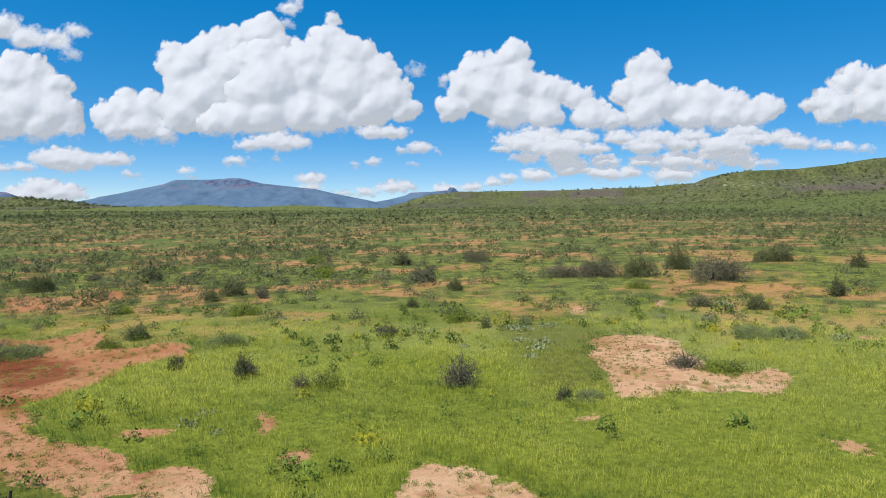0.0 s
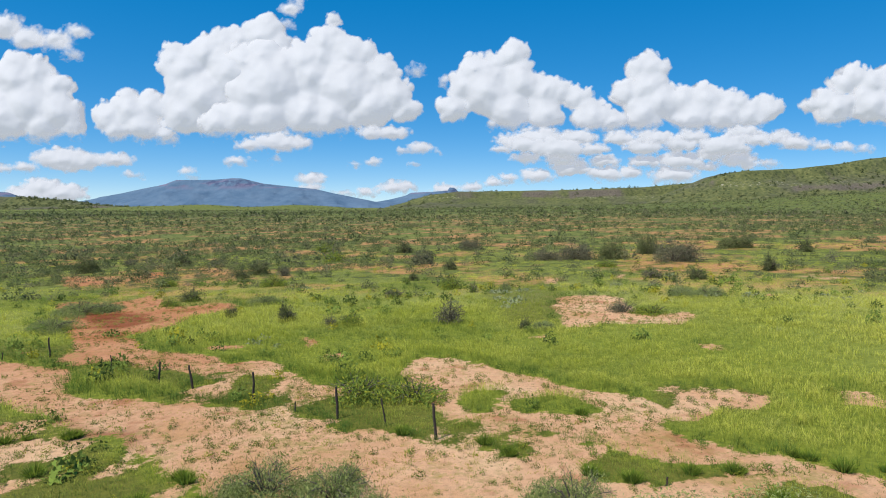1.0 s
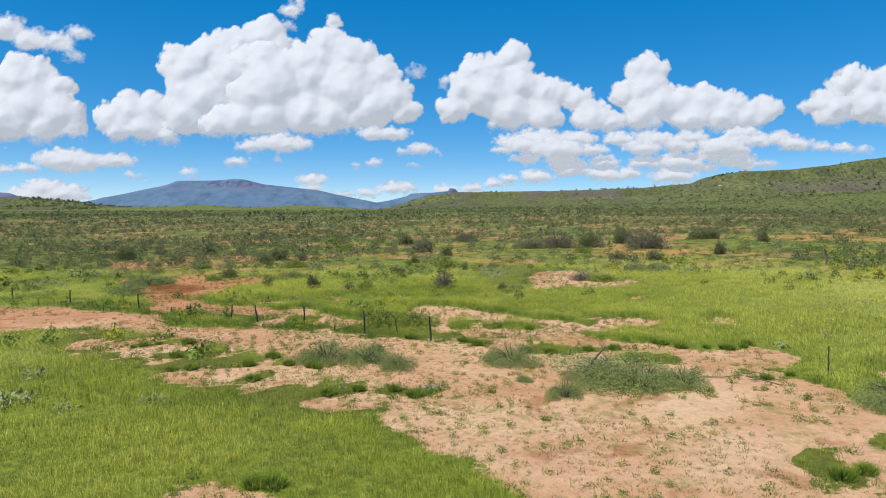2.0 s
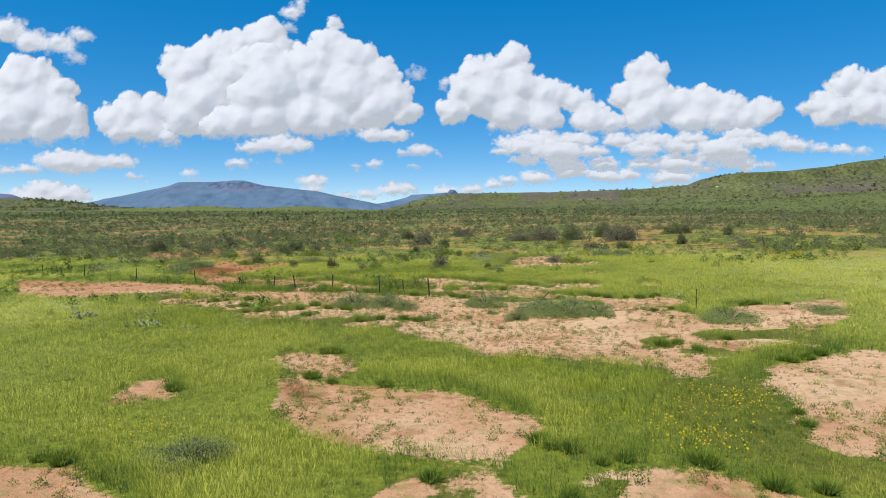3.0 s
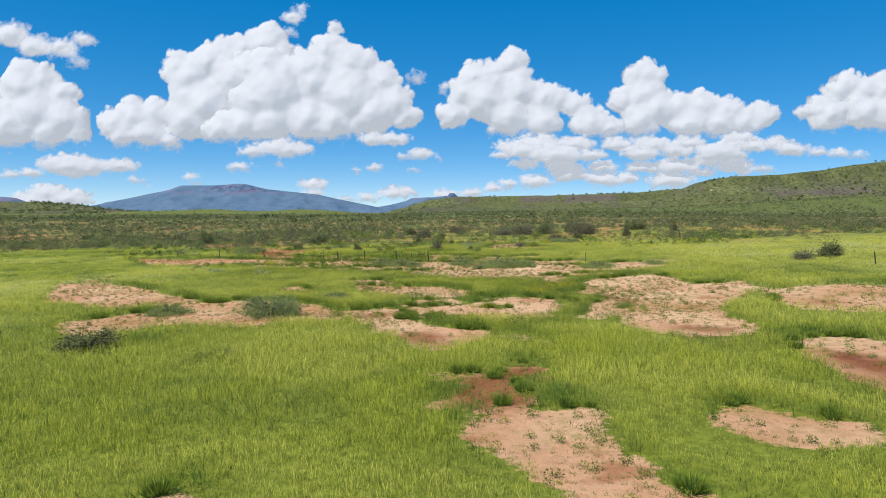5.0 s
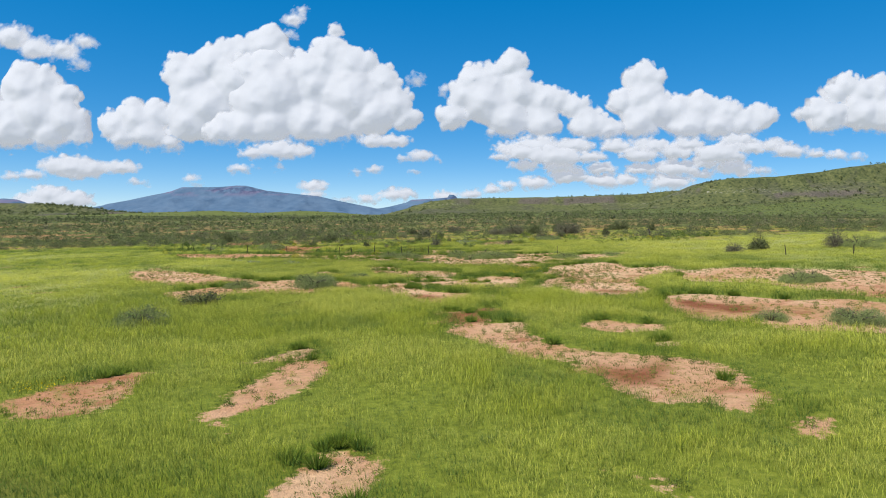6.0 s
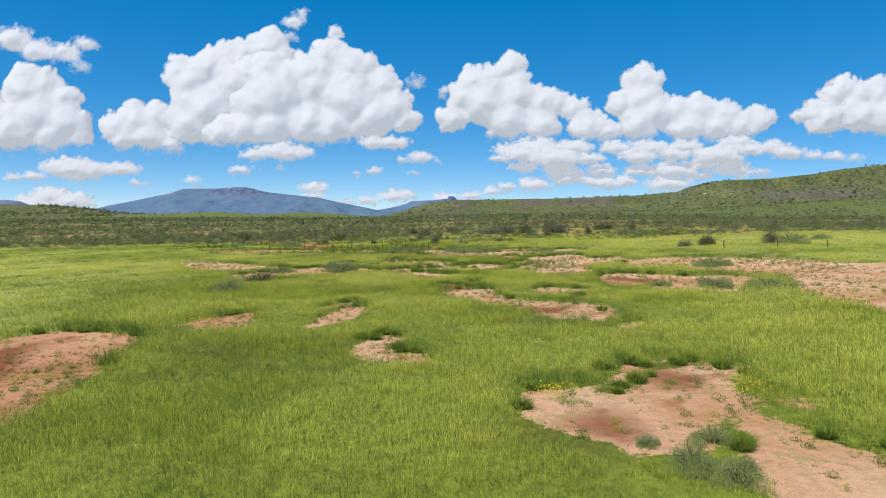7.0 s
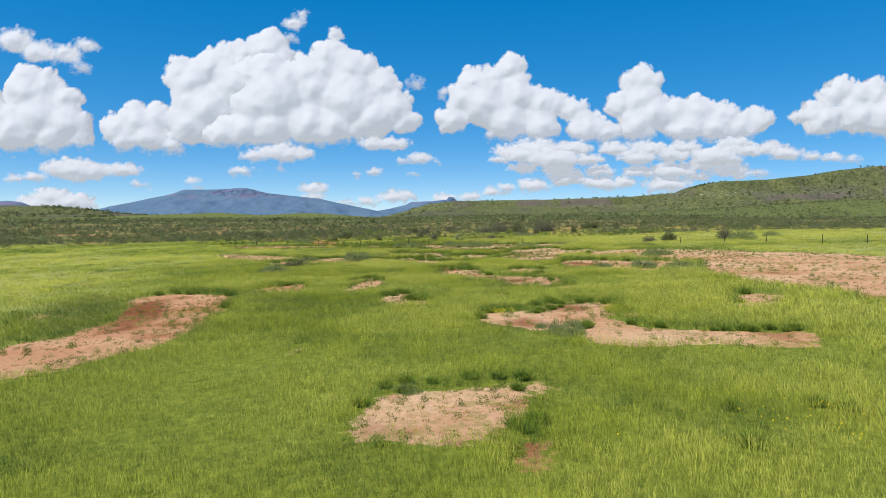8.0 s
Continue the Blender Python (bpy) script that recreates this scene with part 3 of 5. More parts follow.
def inside_of(outlines, gx, gy, warp_x, warp_y):
    """Metres inside (positive) or outside (negative) the nearest of the outlines, on a raster."""
    best = np.full(gx.shape, -4.0)
    for pts in outlines:
        lo, hi = pts.min(0) - 5, pts.max(0) + 5
        jx = np.where((MX >= lo[0]) & (MX <= hi[0]))[0]
        jy = np.where((MY >= lo[1]) & (MY <= hi[1]))[0]
        if not len(jx) or not len(jy):
            continue
        box = np.ix_(jy, jx)
        px, py = gx[box] + warp_x[box], gy[box] + warp_y[box]
        near, inside = np.full(px.shape, 1e9), np.zeros(px.shape, bool)
        for (ax, ay), (bx, by) in zip(pts, np.roll(pts, -1, 0)):
            dx, dy = bx - ax, by - ay
            u = np.clip(((px - ax) * dx + (py - ay) * dy) / (dx * dx + dy * dy + 1e-9), 0, 1)
            near = np.minimum(near, np.hypot(px - ax - u * dx, py - ay - u * dy))
            if dy:
                inside ^= ((ay > py) != (by > py)) & (px < ax + (py - ay) * dx / dy)
        best[box] = np.maximum(best[box], np.where(inside, near, -near))
    return best


def soil_maps():
    """The open soil and the damp turf as rasters."""
    gx, gy = np.meshgrid(MX, MY)
    warp_x = (fbm2(gx, gy, 2.2, 4, 11) - 0.5) * 2.0
    warp_y = (fbm2(gx, gy, 2.2, 4, 23) - 0.5) * 2.0
    best = inside_of(OUTLINES, gx, gy, warp_x, warp_y)
    best = np.minimum(best, -inside_of(GROWN, gx, gy, warp_x, warp_y))
    patch = (fbm2(gx, gy, 1.7, 4, 43) - 0.53) * 5.0
    thin = inside_of(SPARSE, gx, gy, warp_x, warp_y)
    best = np.where(thin > 0, np.where(best > -0.6, np.minimum(np.maximum(best, 0.6), patch), patch), best)
    return np.maximum(best, (fbm2(gx, gy, 5.0, 4, 41) - 0.80) * 8.0), inside_of(DAMP, gx, gy, warp_x, warp_y), inside_of(MUD, gx, gy, warp_x, warp_y), thin


OPEN, MOIST, MIRE, THIN = soil_maps()


def raster_at(raster, x, y):
    fx = np.clip((x - MX[0]) / CELL, 0, len(MX) - 1.001)
    fy = np.clip((y - MY[0]) / CELL, 0, len(MY) - 1.001)
    ix, iy = fx.astype(int), fy.astype(int)
    u, v = fx - ix, fy - iy
    got = (raster[iy, ix] * (1 - u) + raster[iy, ix + 1] * u) * (1 - v) + (raster[iy + 1, ix] * (1 - u) + raster[iy + 1, ix + 1] * u) * v
    outside = (x < MX[0]) | (x > MX[-1]) | (y < MY[0]) | (y > MY[-1])
    return np.where(outside, -2.0, got)


def open_at(x, y):
    return raster_at(OPEN, x, y)


def damp_at(x, y):
    return 0.7 * smooth(-1.2, 1.0, raster_at(MOIST, x, y))


# ---- the land ----
def height(x, y):
    """The ground's height: a plain that leans gently to the east, low swells far out."""
    x, y = np.asarray(x, float), np.asarray(y, float)
    z = 0.0323 * 75 * np.tanh(x / 75)
    z = z + 3.0 * smooth(250, 1100, y) + (fbm2(x, y, 14, 3, 5) - 0.5) * 0.22
    z = z + (fbm2(x, y, 260, 3, 8) - 0.5) * 7 * smooth(220, 800, np.hypot(x, y))
    for cx, cy, rx, ry, top in ((-480, 1330, 95, 120, 10), (-275, 1330, 100, 130, 12), (-640, 1500, 200, 120, 8), (900, 1050, 420, 260, 30)):
        z = z + top * np.exp(-((x - cx) / rx) ** 2 - ((y - cy) / ry) ** 2)
    return z


def wildness(x, y):
    """How far the open meadow has given way to the bush plain."""
    edge = 52 + 18 * (fbm2(x, y, 40, 3, 31) - 0.5) * 2 - 14 * smooth(10, 50, x) + 6 * smooth(10, 60, -x)
    return np.maximum(smooth(edge - 8, edge + 22, y), smooth(90, 150, np.abs(x)))


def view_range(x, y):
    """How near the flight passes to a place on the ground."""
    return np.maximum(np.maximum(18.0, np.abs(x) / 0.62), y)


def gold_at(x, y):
    """How yellow the grass is; the amount rises with distance from the flight."""
    yellowness = smooth(0.36, 0.62, fbm2(x, y, 13, 4, 53)) * 0.8 + 0.55 * smooth(0, 14, x) * smooth(4, 18, y) + 0.4 * smooth(30, 70, view_range(x, y)) * (0.35 + 0.65 * np.maximum(smooth(-5, 12, x), smooth(14, 0, y))) + 0.34 * smooth(-14, -42, y) - 0.42 * smooth(-76, -94, y)
    return np.clip(yellowness - 0.35 * smooth(10, -5, x) * smooth(12, 24, y) - 0.5 * smooth(-1, -8, x) * smooth(-27, -20, x) * smooth(-5, 0, y) * smooth(14, 4, y), 0, 1)


def spaced(limits, fine, growth):
    """Steps that are `fine` between the limits and grow beyond them."""
    lo, hi, far_lo, far_hi = limits
    out, step = list(np.arange(lo, hi, fine)), fine
    at = out[-1]
    while at < far_hi:
        step *= growth
        at += step
        out.append(at)
    step, at, left = fine, lo, []
    while at > far_lo:
        step *= growth
        at -= step
        left.append(at)
    return np.array(left[::-1] + out)


gx, gy, faces = sheet(spaced((-32, 32, -4500, 4500), 0.6, 1.07), spaced((-112, 56, -1500, 4850), 0.6, 1.06))
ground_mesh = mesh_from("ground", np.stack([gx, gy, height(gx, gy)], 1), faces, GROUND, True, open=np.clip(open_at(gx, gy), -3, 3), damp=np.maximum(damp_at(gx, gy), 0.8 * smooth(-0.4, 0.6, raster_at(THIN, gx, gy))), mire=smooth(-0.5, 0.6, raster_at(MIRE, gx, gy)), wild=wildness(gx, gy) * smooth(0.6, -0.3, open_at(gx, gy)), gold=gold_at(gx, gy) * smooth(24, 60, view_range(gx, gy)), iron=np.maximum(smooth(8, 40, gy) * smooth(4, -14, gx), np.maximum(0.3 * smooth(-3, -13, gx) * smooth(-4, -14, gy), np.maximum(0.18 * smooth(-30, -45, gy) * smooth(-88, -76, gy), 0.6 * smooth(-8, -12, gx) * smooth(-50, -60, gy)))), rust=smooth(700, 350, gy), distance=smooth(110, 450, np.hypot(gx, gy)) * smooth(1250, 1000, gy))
tagged(new("ground", ground_mesh), "sandy plain under meadow grass and low bush", "ground", kind="structure")


def hill(name, label, xs, ys, form, mat, rock):
    gx, gy, faces = sheet(xs, ys)
    z = form(gx, gy)
    ledge = smooth(0.33, 0.37, z / z.max()) * smooth(0.46, 0.42, z / z.max()) * smooth(0.52, 0.62, fbm2(gx, gy, 150, 3, 84))
    me = mesh_from(name, np.stack([gx, gy, z], 1), faces, mat, True, rock=rock(gx, gy, z), ledge=ledge, crag=smooth(0.66, 0.78, z / z.max()) * smooth(0.98, 0.90, z / z.max()) * smooth(0.40, 0.55, fbm2(gx, gy * 0, 180, 3, 86)))
    return tagged(new(name, me), label, "hill", kind="structure")


def mesa_far(x, y):
    """A long, nearly level ridge with a broken rim."""
    crest = np.interp(x, (-190, -157, -90, -23, 60, 379, 597, 731, 882, 1100), (-6, 3, 21, 41, 50, 55, 63, 75, 82, 84))
    rim = 1890 + 50 * (fbm2(x, y * 0 + 3, 160, 4, 61) - 0.5) * 2
    u = rim - y
    slope = np.where(u < 0, 1.0, np.exp(-np.clip(u, 0, None) / 95) * 0.82 + 0.18 * smooth(26, 8, u))
    z = crest * slope + (fbm2(x, y, 55, 4, 63) - 0.5) * 9 * smooth(0, 40, u) + (fbm2(x, y, 30, 3, 64) - 0.5) * 2.5
    return z - 6 * smooth(230, 330, u) - 40 * smooth(1990, 2060, y)


def mesa_near(x, y):
    """The closer hill, with a rocky brow and a stepped flank."""
    crest = np.interp(x, (380, 470, 507, 569, 593, 618, 655, 780, 905, 990, 1155, 1500), (-15, 10, 30, 54, 65, 75, 84, 90, 103, 117, 131, 140))
    rim = 1400 + 45 * (fbm2(x, y * 0 + 7, 130, 4, 71) - 0.5) * 2
    u = rim - y
    flank = np.clip(u, 0, None)
    step = 0.80 * np.exp(-flank / 150) + 0.12 * smooth(20, 4, u) + 0.08 * smooth(95, 70, u)
    z = crest * np.where(u < 0, 1.0, step) + (fbm2(x, y, 70, 5, 73) - 0.5) * 12 * smooth(0, 60, u) + (fbm2(x, y, 24, 3, 74) - 0.5) * 3
    return z - 10 * smooth(380, 520, u) - 60 * smooth(1500, 1570, y)


def steepness(level):
    def rock(x, y, z):
        n = fbm2(x, y * 0.6, 95, 5, 81)
        gz = np.abs(np.gradient(z.reshape(-1, len(np.unique(x))), axis=0)).ravel()
        return np.clip(smooth(level, level * 2.2, gz) * smooth(0.46, 0.56, n) * 1.1, 0, 0.95)
    return rock


hill("mesa_ridge", "long green flat-topped ridge with a broken rock rim", np.arange(-200, 1110, 7.0), np.arange(1540, 2070, 6.0), mesa_far, HILL, steepness(1.9))
hill("hillside", "bushy green hill with a brown rock brow", np.arange(380, 1510, 7.0), np.arange(860, 1580, 6.0), mesa_near, HILL, steepness(2.0))


def ridge_west(x, y):
    """A low dark ridge that runs out into the plain."""
    crest = np.interp(x, (-1700, -1250, -1080, -980, -900, -804, -690, -620), (35, 34, 32, 31, 24, 13, 2, -6))
    u = np.abs(y - 1560 - 40 * (fbm2(x, y * 0 + 5, 150, 3, 87) - 0.5)) / 190
    return crest * (0.72 * np.clip(1 - u, 0, 1) ** 1.3 + 0.28 * smooth(0.30, 0.18, u)) + (fbm2(x, y, 60, 4, 88) - 0.5) * 7 * smooth(0.1, 0.4, u) - 8 * smooth(0.8, 1.0, u)


hill("ridge_west", "low dark green ridge with a rocky rim", np.arange(-1700, -615, 8.0), np.arange(1370, 1750, 7.0), ridge_west, HILL, steepness(0.5))


def mountain(name, label, y0, half, knots):
    xs_k, zs_k = [k[0] for k in knots], [k[1] for k in knots]

    def form(x, y):
        top = np.interp(x, xs_k, zs_k)
        u = np.abs(y - y0 + 60 * (fbm2(x, y * 0, 300, 3, 91) - 0.5)) / half
        gully = (fbm2(x, y, 170, 5, 92) - 0.5) * 2
        body = np.clip(1 - u, 0, 1) ** 1.25
        return top * (body + 0.10 * smooth(0.25, 0.12, u)) / 1.10 + gully * 34 * smooth(0.03, 0.4, u) - 25 * smooth(0.8, 1.0, u)

    def rock(x, y, z):
        return np.clip(smooth(0.55, 0.75, z / max(zs_k)) * smooth(0.45, 0.6, fbm2(x, z * 6, 90, 4, 95)), 0, 1)
    return hill(name, label, np.arange(xs_k[0], xs_k[-1] + 1, 12.0), np.arange(y0 - half, y0 + half + 1, 12.0), form, MOUNTAIN, rock)


mountain("mountain", "broad haze-blue mountain with a flat rocky top", 3450, 420, ((-1960, -10), (-1866, 34), (-1716, 66), (-1417, 126), (-1363, 147), (-1178, 147), (-1073, 157), (-1023, 156), (-910, 129), (-641, 99), (-522, 73), (-372, 43), (-200, 5)))
mountain("mountain_west", "low haze-blue mountain shoulder on the skyline", 3550, 300, ((-3000, 30), (-2600, 70), (-2376, 89), (-2300, 83), (-2240, 56), (-2164, 37), (-2060, 0)))
mountain("butte", "small haze-blue butte with a notched top", 3750, 240, ((-480, 5), (-437, 20), (-274, 46), (-176, 72), (-150, 88), (20, 95), (62, 99), (72, 118), (101, 117), (118, 97), (183, 72), (281, 39), (340, 5)))


# ---- clouds ----
def cloud(kind, y, *puffs):
    """A cumulus: puffs beset with smaller knobs, melted into one swelling body. Each puff: x, z and radius."""
    seed = int(abs(puffs[0][0]) + abs(puffs[0][1])) % 997
    rng = np.random.default_rng(seed)
    wide, tall, step, curl, soft, haze = {"heap": (1.0, 1.0, 10.5, 1.0, 18.0, 85.0), "flat": (2.4, 0.95, 7.0, 0.5, 22.0, 40.0), "wisp": (1.6, 1.1, 7.0, 0.9, 40.0, 40.0)}[kind]
    lumps = []
    if kind == "flat":
        puffs = [(x + rng.uniform(-40, 40), z + rng.uniform(-16, 16), r * rng.uniform(0.7, 1.35)) for x, z, r in puffs]
    for x, z, r in puffs:
        lumps.append((x, z, r * 0.88 * wide, r * 0.88 * tall))
        # knobs round the rim, thickest on the crown, and small ones outside those
        for share, reach, count in ((0.40, 0.66, 5), (0.20, 0.90, 8)):
            for a, size in zip(rng.uniform(-0.3 * math.pi, 1.3 * math.pi, count), r * share * rng.uniform(0.7, 1.25, count)):
                lumps.append((x + math.cos(a) * reach * r * wide, z + math.sin(a) * reach * r * tall, size * (1 + 0.4 * (wide - 1)), size))
    p = np.array(lumps)
    low = min(q[1] - 0.8 * q[2] for q in puffs)
    xs, zs = np.arange((p[:, 0] - p[:, 2]).min() - 40, (p[:, 0] + p[:, 2]).max() + 40, step), np.arange(low - 60, (p[:, 1] + p[:, 3]).max() + 40, step)
    gx, gz, faces = sheet(xs, zs)
    wx = gx + 56 * curl * (fbm2(gx, gz, 90 * curl, 5, seed) - 0.5)
    wz = gz + 56 * curl * (fbm2(gx, gz, 90 * curl, 5, seed + 40) - 0.5)
    # depth within the outline, sharp for the rim and melted for the body
    deep, total = np.full(len(gx), -60.0), np.zeros(len(gx))
    melt = 22.0 * curl
    for x, z, rx, rz in lumps:
        d = (1 - np.hypot((wx - x) / rx, (wz - z) / rz)) * min(rx, rz)
        deep = np.maximum(deep, d)
        total += np.exp(np.clip(d / melt, -30, 30))
    under = low + 26 * (fbm2(gx, gz, 110, 3, seed + 7) - 0.5)
    deep = np.minimum(deep, (gz - under) * 0.9)
    body = np.clip(np.minimum(melt * np.log(total + 1e-9), (gz - under) * 0.9), 0, None)
    belly = np.sqrt(body * 120 * curl)
    # billows: each puff swells out of the body
    knobs = np.zeros(len(gx))
    for x, z, rx, rz in lumps:
        u = ((wx - x) / rx) ** 2 + ((wz - z) / rz) ** 2
        knobs = np.maximum(knobs, np.sqrt(np.clip(1 - u, 0, 1)) * min(rx, rz) * 0.8)
    for size, amp, k in ((90, 30, 1), (42, 17, 2), (21, 9, 3)):
        knobs += amp * curl * (value2(gx / (size * curl) + 3.1 * k, gz / (size * curl), seed + 60 + k) - 0.5)
    shape = (len(zs), len(xs))
    relief = (0.95 * belly + 0.55 * knobs).reshape(shape)
    for _ in range(3):
        pad = np.pad(relief, 1, "edge")
        relief = (pad[:-2, 1:-1] + pad[2:, 1:-1] + pad[1:-1, :-2] + pad[1:-1, 2:] + 2 * relief) / 6
    slope_z, slope_x = np.gradient(relief, step)
    puff = np.stack([-slope_x.ravel() * 0.85, np.full(len(gx), -1.0), -slope_z.ravel() * 0.95 + 0.38], 1)
    puff /= np.linalg.norm(puff, axis=1)[:, None]
    front, back = y - 0.5 * belly, y + 0.5 * belly + 1.0
    core = np.clip(deep / (soft + haze * smooth(90 * curl + 20, 0, gz - low)), -1, 1.6)
    used = (deep > -24)[faces].any(1)
    verts = np.concatenate([np.stack([gx, front, gz], 1), np.stack([gx, back, gz], 1)])
    faces = np.concatenate([faces[used], faces[used][:, ::-1] + len(gx)])
    keep, faces = np.unique(faces, return_inverse=True)
    me = mesh_from("cloud", verts[keep], faces.reshape(-1, 4), VAPOUR[kind], True, core=np.concatenate([core, core])[keep])
    me.attributes.new("puff", "FLOAT_VECTOR", "POINT").data.foreach_set("vector", np.concatenate([puff, puff])[keep].astype(np.float32).ravel())
    label = {"heap": "tall white cumulus cloud with a grey base", "flat": "low flat white cloud near the horizon", "wisp": "torn thin white wisp of cloud"}[kind]
    tagged(new("cloud", me), label, "cloud", group="clouds", kind="structure")


cloud('heap', 4497, (-2820, 859, 176), (-2685, 897, 117), (-2554, 813, 110), (-2750, 688, 196), (-2560, 650, 164), (-2926, 592, 196), (-2659, 546, 141), (-2467, 535, 86), (-3134, 668, 235))
cloud('heap', 4447, (-2191, 605, 108), (-2037, 655, 132), (-2136, 518, 93), (-1915, 674, 108), (-1957, 541, 139), (-1814, 473, 77), (-1755, 993, 108), (-1670, 907, 163), (-1528, 1020, 139), (-1413, 1084, 108), (-1298, 1107, 101), (-1154, 1133, 139), (-1072, 1047, 124), (-1348, 908, 225), (-1572, 731, 217), (-1688, 625, 155))
cloud('heap', 4427, (-830, 865, 160), (-640, 900, 120), (-765, 990, 125), (-1116, 829, 254), (-1212, 754, 193), (-1265, 960, 139), (-887, 968, 146), (-741, 1088, 123), (-687, 1229, 54), (-583, 1006, 146), (-470, 1021, 85), (-356, 894, 123), (-585, 793, 216), (-281, 737, 139), (-434, 661, 177), (-198, 639, 93), (-701, 616, 154), (-891, 630, 177), (-1119, 615, 185), (-1309, 592, 162), (-1462, 554, 116))
cloud('heap', 4467, (503, 1025, 101), (591, 1055, 54), (254, 915, 124), (377, 972, 86), (177, 801, 109), (101, 660, 109), (331, 775, 187), (562, 839, 148), (716, 790, 124), (832, 764, 86), (486, 649, 163), (718, 623, 140), (948, 730, 93), (1010, 753, 47), (1046, 612, 132), (1182, 574, 101))
cloud('heap', 4507, (1439, 967, 94), (1343, 928, 78), (1518, 944, 71), (1423, 821, 126), (1275, 775, 94), (1213, 752, 47), (1503, 714, 149), (1387, 629, 141), (1659, 722, 110), (1720, 760, 63), (1823, 722, 126), (1971, 722, 102), (2049, 715, 78), (1739, 614, 141), (1935, 614, 141), (2130, 630, 110), (2254, 669, 94), (2309, 684, 71))
cloud('heap', 4487, (2806, 885, 94), (2738, 835, 86), (2932, 847, 109), (3057, 847, 109), (2625, 720, 94), (2525, 681, 55), (2705, 666, 125), (2938, 693, 141), (3172, 713, 195), (3291, 675, 195))
cloud('flat', 4230, (-2474, 334, 54), (-2348, 312, 69), (-2196, 304, 72), (-2040, 291, 54), (-1914, 225, 34), (-2597, 243, 46), (-2778, 250, 30))
cloud('flat', 4242, (-2543, 123, 91), (-2427, 86, 68), (-2672, 79, 53))
cloud('flat', 4230, (-1219, 407, 46), (-1073, 415, 54), (-927, 407, 50), (-306, 469, 57), (-416, 466, 38))
cloud('flat', 4230, (-117, 372, 41), (-197, 379, 26), (-15, 361, 23))
cloud('flat', 4230, (381, 379, 38), (571, 408, 57), (792, 386, 69), (1049, 380, 69), (1306, 395, 76), (1564, 395, 76), (1822, 409, 69), (2042, 424, 61), (2301, 410, 57), (2450, 381, 41))
cloud('flat', 4242, (463, 424, 61), (683, 446, 68), (905, 431, 76), (1162, 440, 76), (1420, 447, 76), (1677, 461, 76), (1936, 469, 76), (2195, 455, 68))
cloud('flat', 4254, (539, 315, 57), (797, 308, 68), (1056, 301, 68), (1315, 309, 68), (1575, 302, 68), (1797, 338, 61))
cloud('flat', 4266, (615, 206, 50), (486, 180, 38), (838, 254, 65), (1060, 229, 65), (1283, 229, 65), (1506, 206, 62), (1729, 258, 53), (1921, 318, 57), (1989, 266, 46))
cloud('flat', 4278, (208, 132, 31), (357, 147, 35), (23, 132, 42), (-200, 125, 38), (-312, 132, 46), (-460, 95, 31), (-627, 95, 31), (-837, 169, 46), (-775, 132, 42), (-933, 132, 23))
cloud('flat', 4266, (-420, 283, 31), (-524, 279, 19))
cloud('flat', 4266, (-155, 280, 19))
cloud('flat', 4266, (-1010, 316, 27), (-1341, 300, 31), (-1231, 293, 19))
cloud('flat', 4266, (-1654, 249, 31), (-1600, 212, 27))
cloud('flat', 4254, (2612, 383, 31), (2798, 375, 31))
cloud('flat', 4254, (2096, 273, 35), (2177, 280, 22))
cloud('wisp', 4547, (-2915, 1219, 95), (-2764, 1151, 79), (-2572, 1128, 71), (-2431, 1190, 55), (-2490, 1037, 55))
cloud('wisp', 4547, (-999, 1338, 55), (-936, 1399, 36), (-1024, 1235, 40))
cloud('wisp', 4547, (-152, 926, 44), (-124, 965, 24))
cloud('wisp', 4547, (63, 873, 32), (48, 834, 24))



# ---- grass ----
def leaf_cards(centres, size, up=0.4, slim=0.45):
    """Four-cornered, slightly folded leaf sprays at the centres, turned at random."""
    n = len(centres)
    a = np.random.normal(size=(n, 3))
    a /= np.linalg.norm(a, axis=1)[:, None]
    b = np.random.normal(size=(n, 3))
    b[:, 2] += up
    b -= a * (a * b).sum(1)[:, None]
    b /= np.linalg.norm(b, axis=1)[:, None]
    s = (size * np.random.uniform(0.6, 1.3, n))[:, None]
    v = np.stack([centres - a * s * slim, centres - b * s * 0.7, centres + a * s * slim, centres + b * s], 1)
    return v.reshape(-1, 3), np.arange(n * 4).reshape(-1, 4)


def blades(x, y, tall, wide, lean, way, tone, tip, foot=0.2, start=0.0):
    """Leaning, tapering blades as one set of arrays: darker green at the foot, brighter and yellower towards the tip.
    """
    n = len(x)
    z = height(x, y) + start
    face = np.random.uniform(0, np.pi, n)
    sx, sy = np.cos(face) * wide / 2, np.sin(face) * wide / 2
    ox, oy = np.cos(way) * lean * tall, np.sin(way) * lean * tall
    v = np.empty((n, 3, 3))
    v[:, 0] = np.stack([x - sx, y - sy, z - 0.03], 1)
    v[:, 1] = np.stack([x + sx, y + sy, z - 0.03], 1)
    v[:, 2] = np.stack([x + ox, y + oy, z + tall * np.sqrt(np.clip(1 - 0.4 * lean ** 2, 0.3, 1))], 1)
    f = np.arange(n * 3).reshape(-1, 3)
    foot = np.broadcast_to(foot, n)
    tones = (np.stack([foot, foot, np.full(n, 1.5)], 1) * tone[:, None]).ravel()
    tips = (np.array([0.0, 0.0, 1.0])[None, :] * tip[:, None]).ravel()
    return v.reshape(-1, 3), f, np.clip(tones, 0, 1), tips


